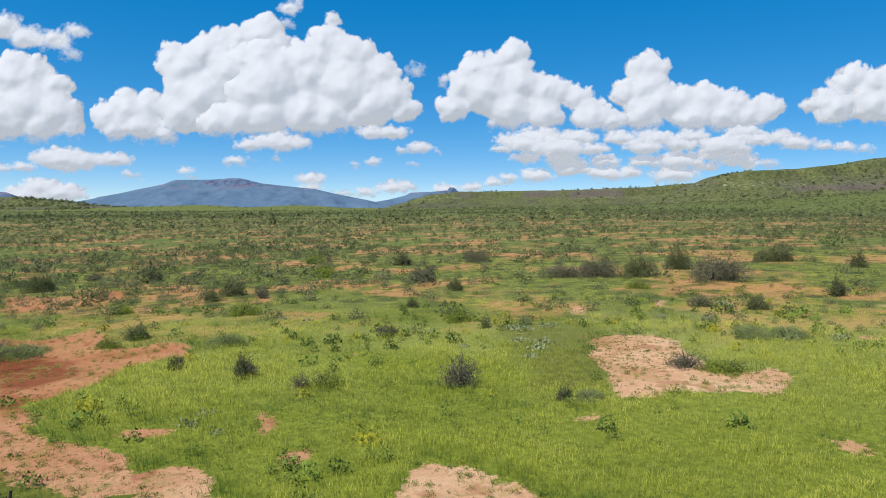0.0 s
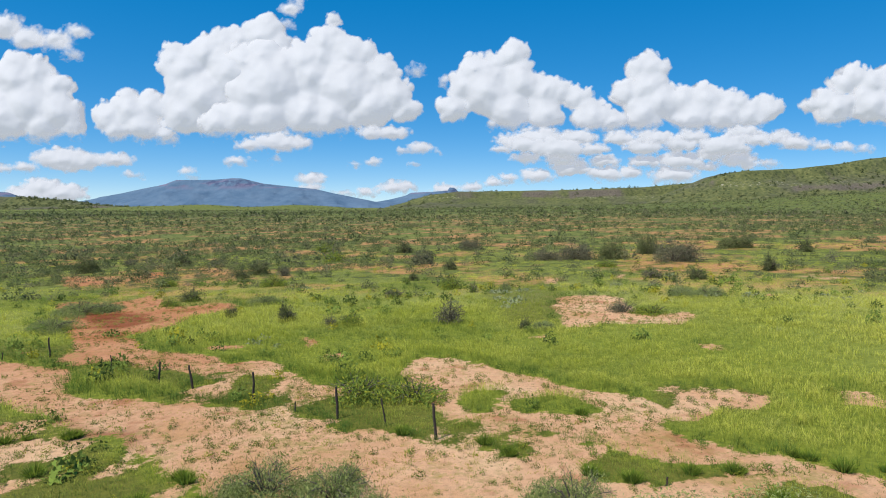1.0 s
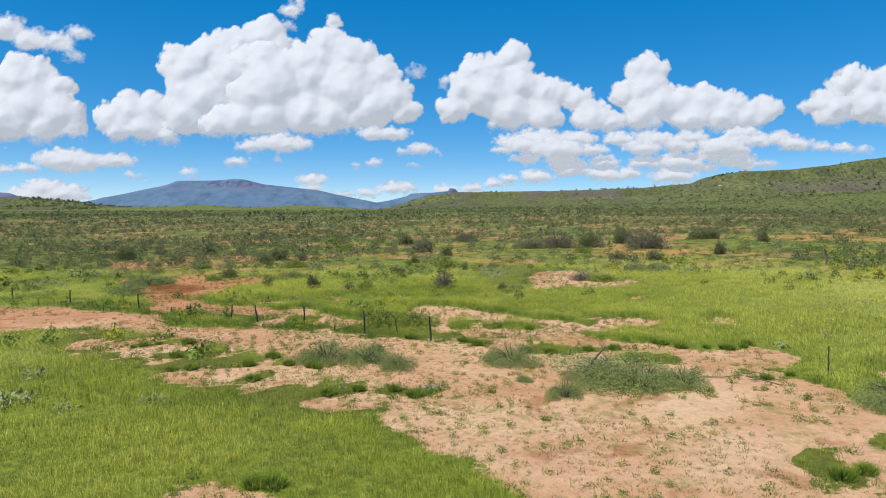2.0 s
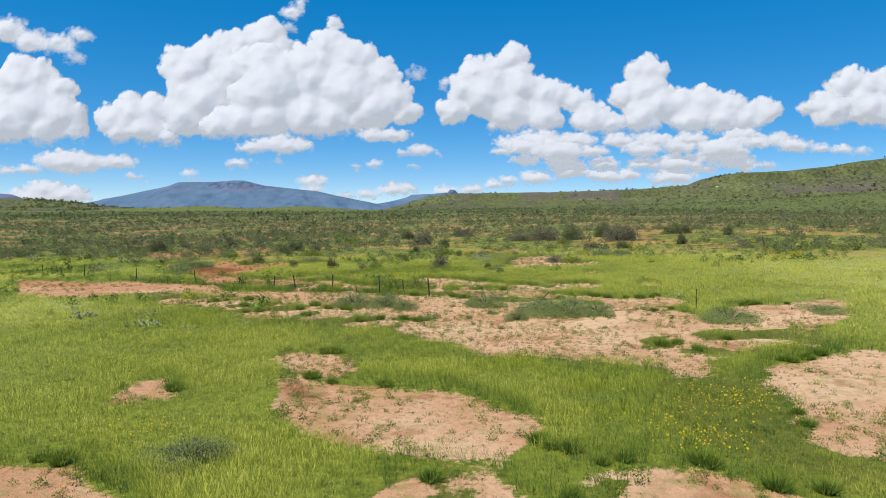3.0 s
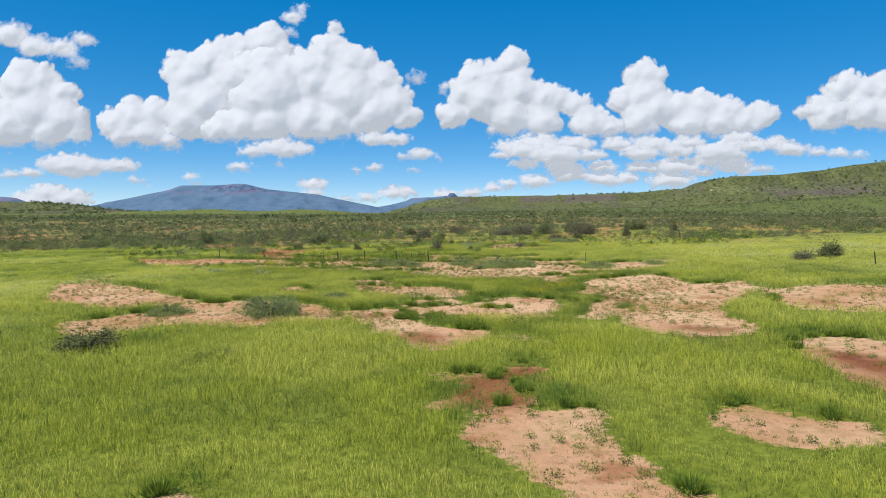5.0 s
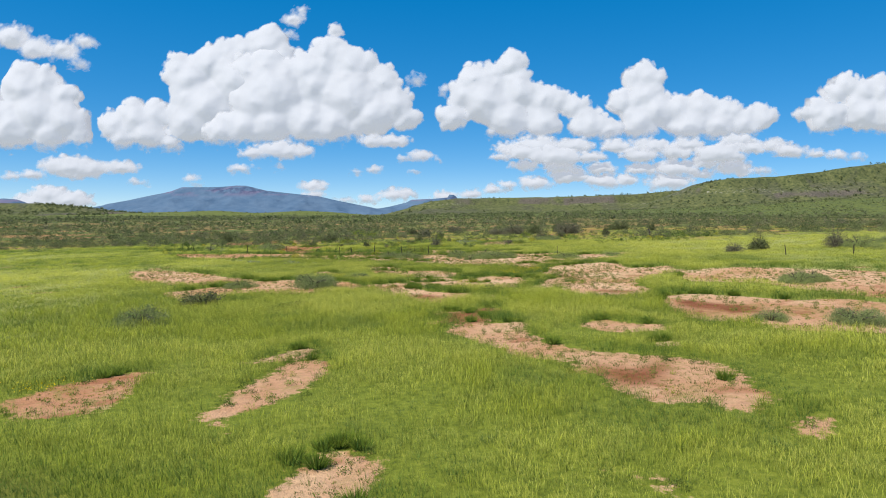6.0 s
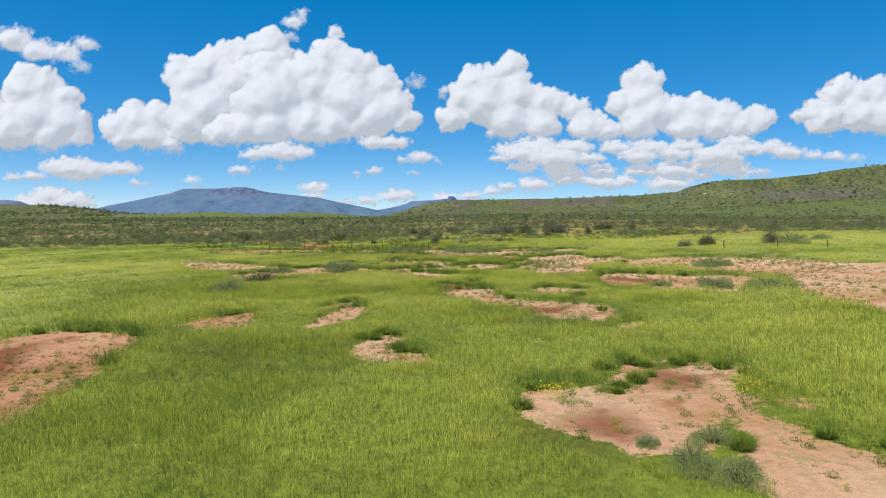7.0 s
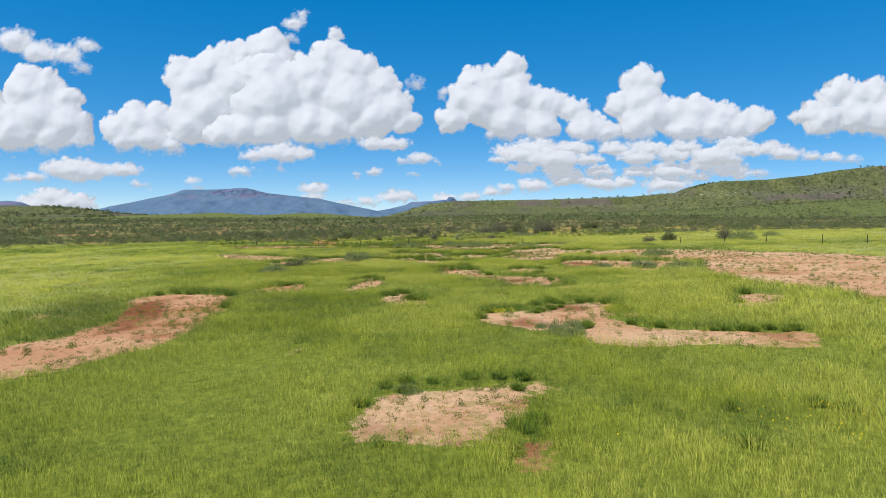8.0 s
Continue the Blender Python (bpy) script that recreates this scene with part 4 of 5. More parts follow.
def scatter(x0, x1, y0, y1, per_m2, cell=2.0):
    """Random places whose number per square metre follows per_m2(x, y)."""
    cx, cy = np.meshgrid(np.arange(x0, x1, cell) + cell / 2, np.arange(y0, y1, cell) + cell / 2)
    cx, cy = cx.ravel(), cy.ravel()
    count = np.random.poisson(np.clip(per_m2(cx, cy), 0, None) * cell * cell)
    x = np.repeat(cx, count) + np.random.uniform(-cell / 2, cell / 2, count.sum())
    y = np.repeat(cy, count) + np.random.uniform(-cell / 2, cell / 2, count.sum())
    return x, y


def meadow():
    def density(x, y):
        seen = (np.abs(x) < 0.72 * (y + 128) + 4) & (np.abs(x) < 130)
        return np.where(seen, 23.0 * (18.0 / view_range(x, y)) ** 1.48, 0)
    x, y = scatter(-130, 130, -112, 120, density)
    inside = open_at(x, y) + (np.random.rand(len(x)) - 0.5) * 0.5
    wild = wildness(x, y)
    keep = (inside < 0) & (np.random.rand(len(x)) > wild * 0.6)
    thin = fbm2(x, y, 7, 4, 51)
    keep &= np.random.rand(len(x)) < smooth(0.25, 0.42, thin) * 0.65 + 0.35
    x, y, inside, wild = x[keep], y[keep], inside[keep], wild[keep]
    n = len(x)
    r = view_range(x, y)
    lush = fbm2(x, y, 9, 4, 52)
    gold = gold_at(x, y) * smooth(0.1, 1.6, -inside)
    bunch = fbm2(x, y, 1.7, 3, 54)
    tall = 0.86 * (0.36 + 0.24 * smooth(0.3, 0.7, lush) + 0.50 * (bunch - 0.45)) * np.random.uniform(0.75, 1.2, n) * (0.88 + 0.12 * smooth(0, 1.2, -inside)) * (1 - 0.4 * wild) * (1 - 0.35 * smooth(30, 80, r))
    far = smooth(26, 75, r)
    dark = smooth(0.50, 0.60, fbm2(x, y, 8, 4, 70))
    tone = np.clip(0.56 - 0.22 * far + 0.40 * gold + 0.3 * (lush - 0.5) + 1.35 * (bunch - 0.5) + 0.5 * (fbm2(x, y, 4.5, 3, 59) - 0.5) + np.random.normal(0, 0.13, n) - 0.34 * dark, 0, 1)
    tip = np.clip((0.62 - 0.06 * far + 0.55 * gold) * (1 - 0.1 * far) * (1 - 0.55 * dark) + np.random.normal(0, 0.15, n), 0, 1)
    # seed heads stand thickest in the open meadows
    tip = np.clip(tip + 0.32 * smooth(-20, 5, y) * smooth(75, 45, y) * smooth(-2, 14, x) + 0.32 * smooth(-3, -8, x) * smooth(-17, -12, y) * smooth(4, -2, y), 0, 1)
    # taller, cooler green growth along the far banks of the open soil
    front = np.maximum(smooth(-0.3, 0.3, open_at(x, y - 0.6)), np.maximum(smooth(-0.3, 0.4, open_at(x, y - 1.3)) * 0.85, smooth(-0.2, 0.5, open_at(x, y - 2.1)) * 0.5))
    fringe = np.clip(front * smooth(0.30, 0.55, fbm2(x, y, 7, 3, 60) + 0.12), 0, 1)
    tone, tip, tall = tone * (1 - 0.85 * fringe), tip * (1 - 0.9 * fringe), tall * (1 + 0.5 * fringe)
    moist = damp_at(x, y)
    rich = smooth(-1, -8, x) * smooth(-27, -20, x) * smooth(-5, 0, y) * smooth(14, 4, y)
    rich = np.maximum(rich, np.maximum(0.8 * smooth(-7, -12, x) * smooth(-50, -44, y) * smooth(-28, -34, y), 0.8 * smooth(-2, -7, x) * smooth(-56, -64, y)))
    rich = np.maximum(rich, smooth(3, 6, x) * smooth(17, 13, x) * smooth(-37, -34, y) * smooth(-27, -30, y))
    tone, tip = tone * (1 - 0.45 * rich), tip * (1 - 0.45 * rich)
    tall, tone, tip = tall * (1 - 0.5 * moist), tone * (1 - 0.6 * moist), tip * (1 - 0.7 * moist)
    tall = tall * (1 - 0.5 * smooth(-0.4, 0.6, raster_at(THIN, x, y)))
    k = 13
    rep = lambda a: np.repeat(a, k)
    m = n * k
    ang = np.random.uniform(0, 2 * np.pi, m)
    spread = np.random.uniform(0.02, 0.20, m) * np.clip(rep(r) / 18, 1, 3.0)
    lean = np.clip(np.random.normal(0.34, 0.17, m) + 0.5 * rep(far), 0.05, 1.15)
    wide = 0.0128 * (rep(r) / 18) ** 1.0 * np.random.uniform(0.7, 1.3, m) * (1 - 0.25 * smooth(-80, -92, rep(y)))
    way = ang * 0.8 + 0.5
    # three in five blades spring from the culms above the ground
    leaf = np.random.rand(m) < 0.6
    start = np.where(leaf, np.random.uniform(0.25, 0.8, m) * rep(tall), 0.0)
    lean = lean + np.where(leaf, 0.25, 0.0)
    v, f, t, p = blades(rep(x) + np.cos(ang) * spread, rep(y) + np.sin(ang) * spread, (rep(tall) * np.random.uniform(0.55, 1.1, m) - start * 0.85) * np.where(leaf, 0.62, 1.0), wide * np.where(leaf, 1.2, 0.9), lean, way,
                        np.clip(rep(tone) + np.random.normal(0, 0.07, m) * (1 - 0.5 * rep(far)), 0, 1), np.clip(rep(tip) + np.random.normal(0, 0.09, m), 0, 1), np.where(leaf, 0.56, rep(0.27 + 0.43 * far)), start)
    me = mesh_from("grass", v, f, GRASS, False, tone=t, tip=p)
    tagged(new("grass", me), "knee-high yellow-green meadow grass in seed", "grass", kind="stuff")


meadow()


def leaf_slips(centres, size, up=0.6):
    """Small pointed leaves, one triangle each, turned at random."""
    n = len(centres)
    a, b = np.random.normal(size=(n, 3)), np.random.normal(size=(n, 3))
    b[:, 2] += up
    a /= np.linalg.norm(a, axis=1)[:, None]
    b /= np.linalg.norm(b, axis=1)[:, None]
    s = (size * np.random.uniform(0.6, 1.3, n))[:, None]
    v = np.stack([centres - a * s * 0.5, centres + a * s * 0.5, centres + b * s], 1)
    return v.reshape(-1, 3), np.arange(n * 3).reshape(-1, 3)


def clumps(name, label, category, mat, x, y, wide, high, leaves, leaf, tone, tip):
    """Many small leafy clumps as one mesh of loose leaves."""
    idx = np.repeat(np.arange(len(x)), leaves)
    m = len(idx)
    d = np.random.normal(size=(m, 3))
    d *= (np.random.rand(m) ** 0.4 / np.linalg.norm(d, axis=1))[:, None]
    d[:, 2] = np.abs(d[:, 2])
    z = height(x, y)
    c = np.stack([x[idx] + d[:, 0] * wide[idx] / 2, y[idx] + d[:, 1] * wide[idx] / 2, z[idx] + d[:, 2] * high[idx]], 1)
    v, f = leaf_slips(c, leaf[idx])
    me = mesh_from(name, v, f, mat, False, tone=np.repeat(np.clip(tone[idx] + np.random.normal(0, 0.14, m), 0, 1), 3), tip=np.repeat(np.clip(tip[idx], 0, 1), 3))
    tagged(new(name, me), label, category, kind="stuff")


def herbs():
    """Low tufts and seedlings thinly strewn over the open soil."""
    def density(x, y):
        seen = (np.abs(x) < 0.72 * (y + 128) + 4) & (np.abs(x) < 60)
        patch = smooth(0.40, 0.66, fbm2(x, y, 6, 4, 57))
        return np.where(seen & (open_at(x, y) > -0.3), (1.5 + 20.0 * patch) * (18.0 / view_range(x, y)) ** 1.3, 0)
    x, y = scatter(-60, 60, -112, 70, density, 1.0)
    keep = open_at(x, y) > 0
    x, y = x[keep], y[keep]
    n, k = len(x), 9
    r = view_range(x, y)
    rep = lambda a: np.repeat(a, k)
    tall = np.random.gamma(1.6, 0.030, n) + 0.025
    tone = np.random.uniform(0, 1, n)
    tip = np.where(fbm2(x, y, 8, 3, 58) > 0.6, 0.7, 0.12) * np.random.uniform(0.3, 1.2, n)
    m = n * k
    ang = np.random.uniform(0, 2 * np.pi, m)
    spread = np.random.uniform(0.0, 1.0, m) * rep(tall)
    v, f, t, p = blades(rep(x) + np.cos(ang) * spread, rep(y) + np.sin(ang) * spread, rep(tall) * np.random.uniform(0.4, 0.9, m), 0.026 * (rep(r) / 18) * np.random.uniform(0.7, 1.5, m),
                        np.random.uniform(0.3, 1.1, m), ang, np.clip(rep(tone) + np.random.normal(0, 0.1, m), 0, 1), np.clip(rep(tip), 0, 1))
    me = mesh_from("herbs", v, f, HERB, False, tone=t, tip=p)
    tagged(new("herbs", me), "low green and yellow-flowered herbs on sandy soil", "herbs", kind="stuff")


herbs()


def tussocks():
    """Small dense clumps standing apart on the open and the thinly grown soil."""
    def density(x, y):
        seen = (np.abs(x) < 0.72 * (y + 128) + 4) & (np.abs(x) < 60)
        patch = smooth(0.42, 0.62, fbm2(x, y, 7, 3, 66))
        return np.where(seen & (open_at(x, y) > -0.2), (1.0 + 1.6 * patch + 1.0 * smooth(0.9, 0.1, open_at(x, y)) + 1.3 * smooth(-0.2, 0.6, raster_at(THIN, x, y)) * smooth(2, -4, x) * smooth(-10, 0, y)) * (18.0 / view_range(x, y)) ** 0.8, 0)
    x, y = scatter(-60, 60, -112, 70, density, 1.0)
    n = len(x)
    size = np.minimum(np.random.gamma(2.5, 0.055, n) + 0.05, 0.2 + 0.1 * np.random.rand(n))
    clumps("tussocks", "small round green cushions of herbs on sandy soil", "herbs", CUSHION, x, y, size * 1.8, size * 1.0, np.where(size < 0.16, 40, 84), size * np.where(size < 0.16, 0.25, 0.19), np.random.normal(0.45, 0.25, n), np.where(np.random.rand(n) < 0.15, 0.5, 0.08))


tussocks()


def blossoms(spots):
    """Small yellow flower heads on thin stalks, in loose drifts."""
    x = np.concatenate([np.random.normal(c[0], c[2] * 1.5, c[3] * 2) for c in spots])
    y = np.concatenate([np.random.normal(c[1], c[2] * 1.3, c[3] * 2) for c in spots])
    n = len(x)
    v, f = leaf_cards(np.stack([x, y, height(x, y) + np.random.uniform(0.10, 0.34, n)], 1), np.full(n, 0.036), 0.2, 0.8)
    me = mesh_from("wildflowers", v, f, HERB, False, tone=np.ones(n * 4), tip=np.ones(n * 4))
    tagged(new("wildflowers", me), "small yellow wildflowers in short grass", "flowers", kind="stuff")


blossoms(((9.7, -17.0, 1.1, 78), (7.4, -21.3, 0.5, 60), (9.1, -17.7, 0.9, 60), (6.7, -19.4, 0.8, 60), (9.8, -17.5, 0.5, 60), (6.9, -20.7, 0.4, 60), (10.4, -79.3, 0.4, 60), (-14.3, -59.6, 0.4, 60), (4.3, -78.7, 0.3, 60), (-39.3, 79.2, 0.7, 60), (11.2, -98.8, 1.2, 87), (3.1, -28.3, 0.5, 60), (-9.6, -18.9, 0.5, 60)))


def weeds():
    def density(x, y):
        seen = np.abs(x) < 0.70 * (y + 20) + 10
        patch = smooth(0.42, 0.64, fbm2(x, y, 12, 3, 47))
        return np.where(seen, (0.05 + 0.30 * patch) * smooth(2, 14, y) * smooth(80, 50, y), 0)
    x, y = scatter(-62, 62, 2, 80, density)
    keep = (open_at(x, y) < 0.2) & (np.random.rand(len(x)) > smooth(-6, 6, x) * smooth(34, 24, y))
    x, y = x[keep], y[keep]
    n = len(x)
    wide = np.random.gamma(3, 0.16, n) + 0.25
    clumps("weeds", "fresh green and yellow-flowered leafy weeds in the grass", "weeds", WEED, x, y, wide, 0.30 + wide * np.random.uniform(0.25, 0.5, n), 70, wide * 0.15,
           np.random.normal(0.45, 0.3, n), np.where(np.random.rand(n) < 0.14, 0.7, 0.05))
    x, y = scatter(-50, 50, 0, 62, lambda x, y: 0.05 * smooth(0.52, 0.66, fbm2(x, y, 9, 3, 48)) * (np.abs(x) < 0.7 * (y + 20) + 10))
    keep = open_at(x, y) < -0.3
    x, y = x[keep], y[keep]
    n = len(x)
    wide = np.random.gamma(3, 0.3, n) + 0.4
    clumps("pale_herbs", "low pale grey-green herbs in flat patches", "herbs", PALE_HERB, x, y, wide, 0.22 + wide * 0.06, 60, wide * 0.11, np.random.normal(0.5, 0.2, n), np.full(n, 0.3))


weeds()


def grass_tuft(seed):
    """A dense upright tuft of grass: blades that spring from one root and fall outwards."""
    rng = np.random.default_rng(seed)
    n = 420
    ang, out = rng.uniform(0, 2 * np.pi, n), np.sqrt(rng.random(n))
    root = np.stack([np.cos(ang) * out * 0.16, np.sin(ang) * out * 0.16, np.full(n, -0.03)], 1)
    tall = rng.uniform(0.55, 1.0, n) * (1 - 0.35 * out)
    fall = (0.10 + 0.38 * out) * rng.uniform(0.6, 1.3, n)
    tip = root + np.stack([np.cos(ang) * fall * 0.55, np.sin(ang) * fall * 0.55, tall * 0.62], 1)
    turn = rng.uniform(0, np.pi, n)
    side = np.stack([np.cos(turn), np.sin(turn), np.zeros(n)], 1) * rng.uniform(0.007, 0.012, n)[:, None]
    v = np.stack([root - side, root + side, tip], 1).reshape(-1, 3)
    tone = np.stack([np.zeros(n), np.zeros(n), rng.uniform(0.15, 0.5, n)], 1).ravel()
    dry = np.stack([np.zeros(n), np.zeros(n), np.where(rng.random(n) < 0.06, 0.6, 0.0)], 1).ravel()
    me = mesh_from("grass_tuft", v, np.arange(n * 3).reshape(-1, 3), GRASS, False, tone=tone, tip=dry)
    return tagged(new("grass_tuft", me), "dense dark green grass tuft beside bare soil", "grass tuft", group="grass tufts")


TUFT_SPOTS = [(-1.8, -96.2, 0.9), (-1.2, -94.2, 0.8), (-0.5, -93.7, 0.9), (0.4, -93.8, 0.7), (1.7, -93.3, 1.0), (2.7, -93.4, 0.9), (3.2, -94.9, 0.8), (2.7, -98.6, 1.0), (2.9, -99.0, 0.9), (3.3, -98.2, 1.1),
              (8.1, -100.6, 1.2), (8.9, -97.6, 1.0), (11.4, -97.5, 1.1), (12.1, -97.9, 1.0), (6.6, -75.4, 1.0), (7.9, -74.9, 1.1), (8.3, -75.3, 0.8), (8.0, -76.8, 0.7), (10.9, -76.0, 1.2), (11.3, -77.2, 1.1), (10.2, -74.7, 1.0),
              (-1.4, -29.5, 1.1), (-0.2, -30.7, 1.2), (0.3, -30.3, 1.0), (2.6, -20.7, 1.0), (3.4, -21.5, 1.1), (2.9, -21.2, 0.9), (8.7, -24.5, 1.0), (9.0, -25.8, 1.1), (2.2, -44.6, 0.9), (2.9, -45.4, 0.7), (2.5, -43.8, 0.7), (1.5, -43.6, 1.0),
              (10.1, -61.6, 1.0), (-3.3, -67.6, 1.1), (-2.6, -68.0, 1.0), (-1.4, -70.2, 1.0)]
# more of them along the banks of the open soil
rng = np.random.default_rng(77)
bx, by = rng.uniform(-22, 22, 30000), rng.uniform(-104, 14, 30000)
bank = (open_at(bx, by) < -0.05) & (open_at(bx, by) > -0.8) & (open_at(bx, by - 0.9) > 0.15)
TUFT_SPOTS += [(x, y, size) for x, y, size in zip(bx[bank], by[bank], rng.uniform(0.6, 1.15, bank.sum()))][:210]
TUFTS = [None, None, None]
for k, (x, y, size) in enumerate(TUFT_SPOTS):
    spot = pose(x, y, float(height(np.array([x]), np.array([y]))[0]), 0, 0, 137 * k) @ Matrix.Diagonal((size * 1.15, size * 1.15, size * 0.85, 1))
    if TUFTS[k % 3] is None:
        TUFTS[k % 3] = grass_tuft(300 + k)
        TUFTS[k % 3].matrix_basis = spot
    else:
        copy_thing(TUFTS[k % 3], Matrix.Identity(4)).matrix_basis = spot


# ---- far scrub of the plain ----
def plain_scrub():
    def density(x, y):
        seen = np.abs(x) < 0.70 * (y + 125)
        clump = smooth(0.36, 0.60, fbm2(x, y, 45, 3, 55))
        return np.where(seen, (0.030 + 0.080 * clump) * np.clip(170.0 / np.maximum(y, 1), 0.10, 1.0) * np.where(y > 1100, 0.3, 1.0) * wildness(x, y) * (1 + 0.9 * smooth(0, -50, x) * smooth(260, 120, y)), 0)
    x, y = scatter(-1300, 1000, 30, 1650, density, 4.0)
    n = len(x)
    big = np.random.gamma(2.0, 0.46, n) + 0.45
    wide = big * np.clip(y / 350, 1.0, 1.9)
    near, mid = y < 150, y < 330
    clumps("scrub", "grey-green low bush dotted over the plain", "bush", FAR_SCRUB, x, y, wide, big * np.random.uniform(0.40, 0.72, n), np.where(y < 95, 150, np.where(near, 80, np.where(mid, 40, np.where(y < 800, 11, 8)))),
           wide * np.where(y < 95, 0.085, np.where(near, 0.115, np.where(mid, 0.17, 0.36))), np.random.normal(0.36, 0.28, n), np.random.normal(0.1, 0.3, n))


def hill_scrub():
    """Dark bushes over the slopes and along the skyline of the hills."""
    sets = []
    # the dense set on ridge_west is added to darken the whole ridge
    for form, x0, x1, y0, y1, count in ((mesa_near, 480, 1250, 900, 1440, 1500), (mesa_far, -150, 1000, 1600, 1930, 800), (ridge_west, -1450, -680, 1390, 1620, 2200)):
        x, y = np.random.uniform(x0, x1, count), y1 - (y1 - y0) * np.random.rand(count) ** 1.3
        keep = fbm2(x, y, 90, 3, 49) > 0.42
        sets.append(np.stack([x, y, form(x, y)], 1)[keep])
    base = np.concatenate(sets)
    wide = np.random.gamma(3, 1.0, len(base)) + 2.0
    idx = np.repeat(np.arange(len(base)), 16)
    d = np.random.normal(size=(len(idx), 3))
    d *= (np.random.rand(len(idx)) ** 0.4 / np.linalg.norm(d, axis=1))[:, None]
    d[:, 2] = np.abs(d[:, 2])
    v, f = leaf_slips(base[idx] + d * wide[idx][:, None] * np.array([0.5, 0.5, 0.55]), wide[idx] * 0.36)
    tone = np.repeat(np.clip(np.random.normal(0.15, 0.2, len(idx)), 0, 1), 3)
    me = mesh_from("hill_scrub", v, f, FAR_SCRUB, False, tone=tone, tip=tone * 0.5)
    tagged(new("hill_scrub", me), "dark bushes dotted over the hill slopes", "bush", kind="stuff")


hill_scrub()
plain_scrub()


# ---- the shrubs that stand near ----
SHRUB_LOOK = {
    "dark": (2.2, 1.5, 3600, 0.065, "dark olive rounded bush standing in grass"),
    "brown": (3.0, 1.6, 2800, 0.06, "grey-brown twiggy bush with thin leaves"),
    "green": (2.4, 1.2, 3200, 0.085, "fresh green leafy bush standing in grass"),
    "silver": (2.8, 1.3, 3800, 0.09, "silvery grey-green shrub with fine leaves"),
    "dark_large": (6.0, 3.0, 9000, 0.10, "large dark olive bush on the plain"),
    "brown_large": (7.0, 3.2, 9000, 0.10, "large grey-brown twiggy bush on the plain"),
    "mound": (3.6, 1.3, 4800, 0.105, "wide low dull-green shrub on sandy soil"),
}


def limb(bm, a, b, ra, rb):
    """A tapering stick from a to b."""
    a, b = Vector(a), Vector(b)
    q = (b - a).to_track_quat("Z", "Y").to_matrix().to_4x4()
    m = Matrix.Translation((a + b) / 2) @ q
    bmesh.ops.create_cone(bm, cap_ends=True, segments=5, radius1=ra, radius2=rb, depth=(b - a).length, matrix=m)


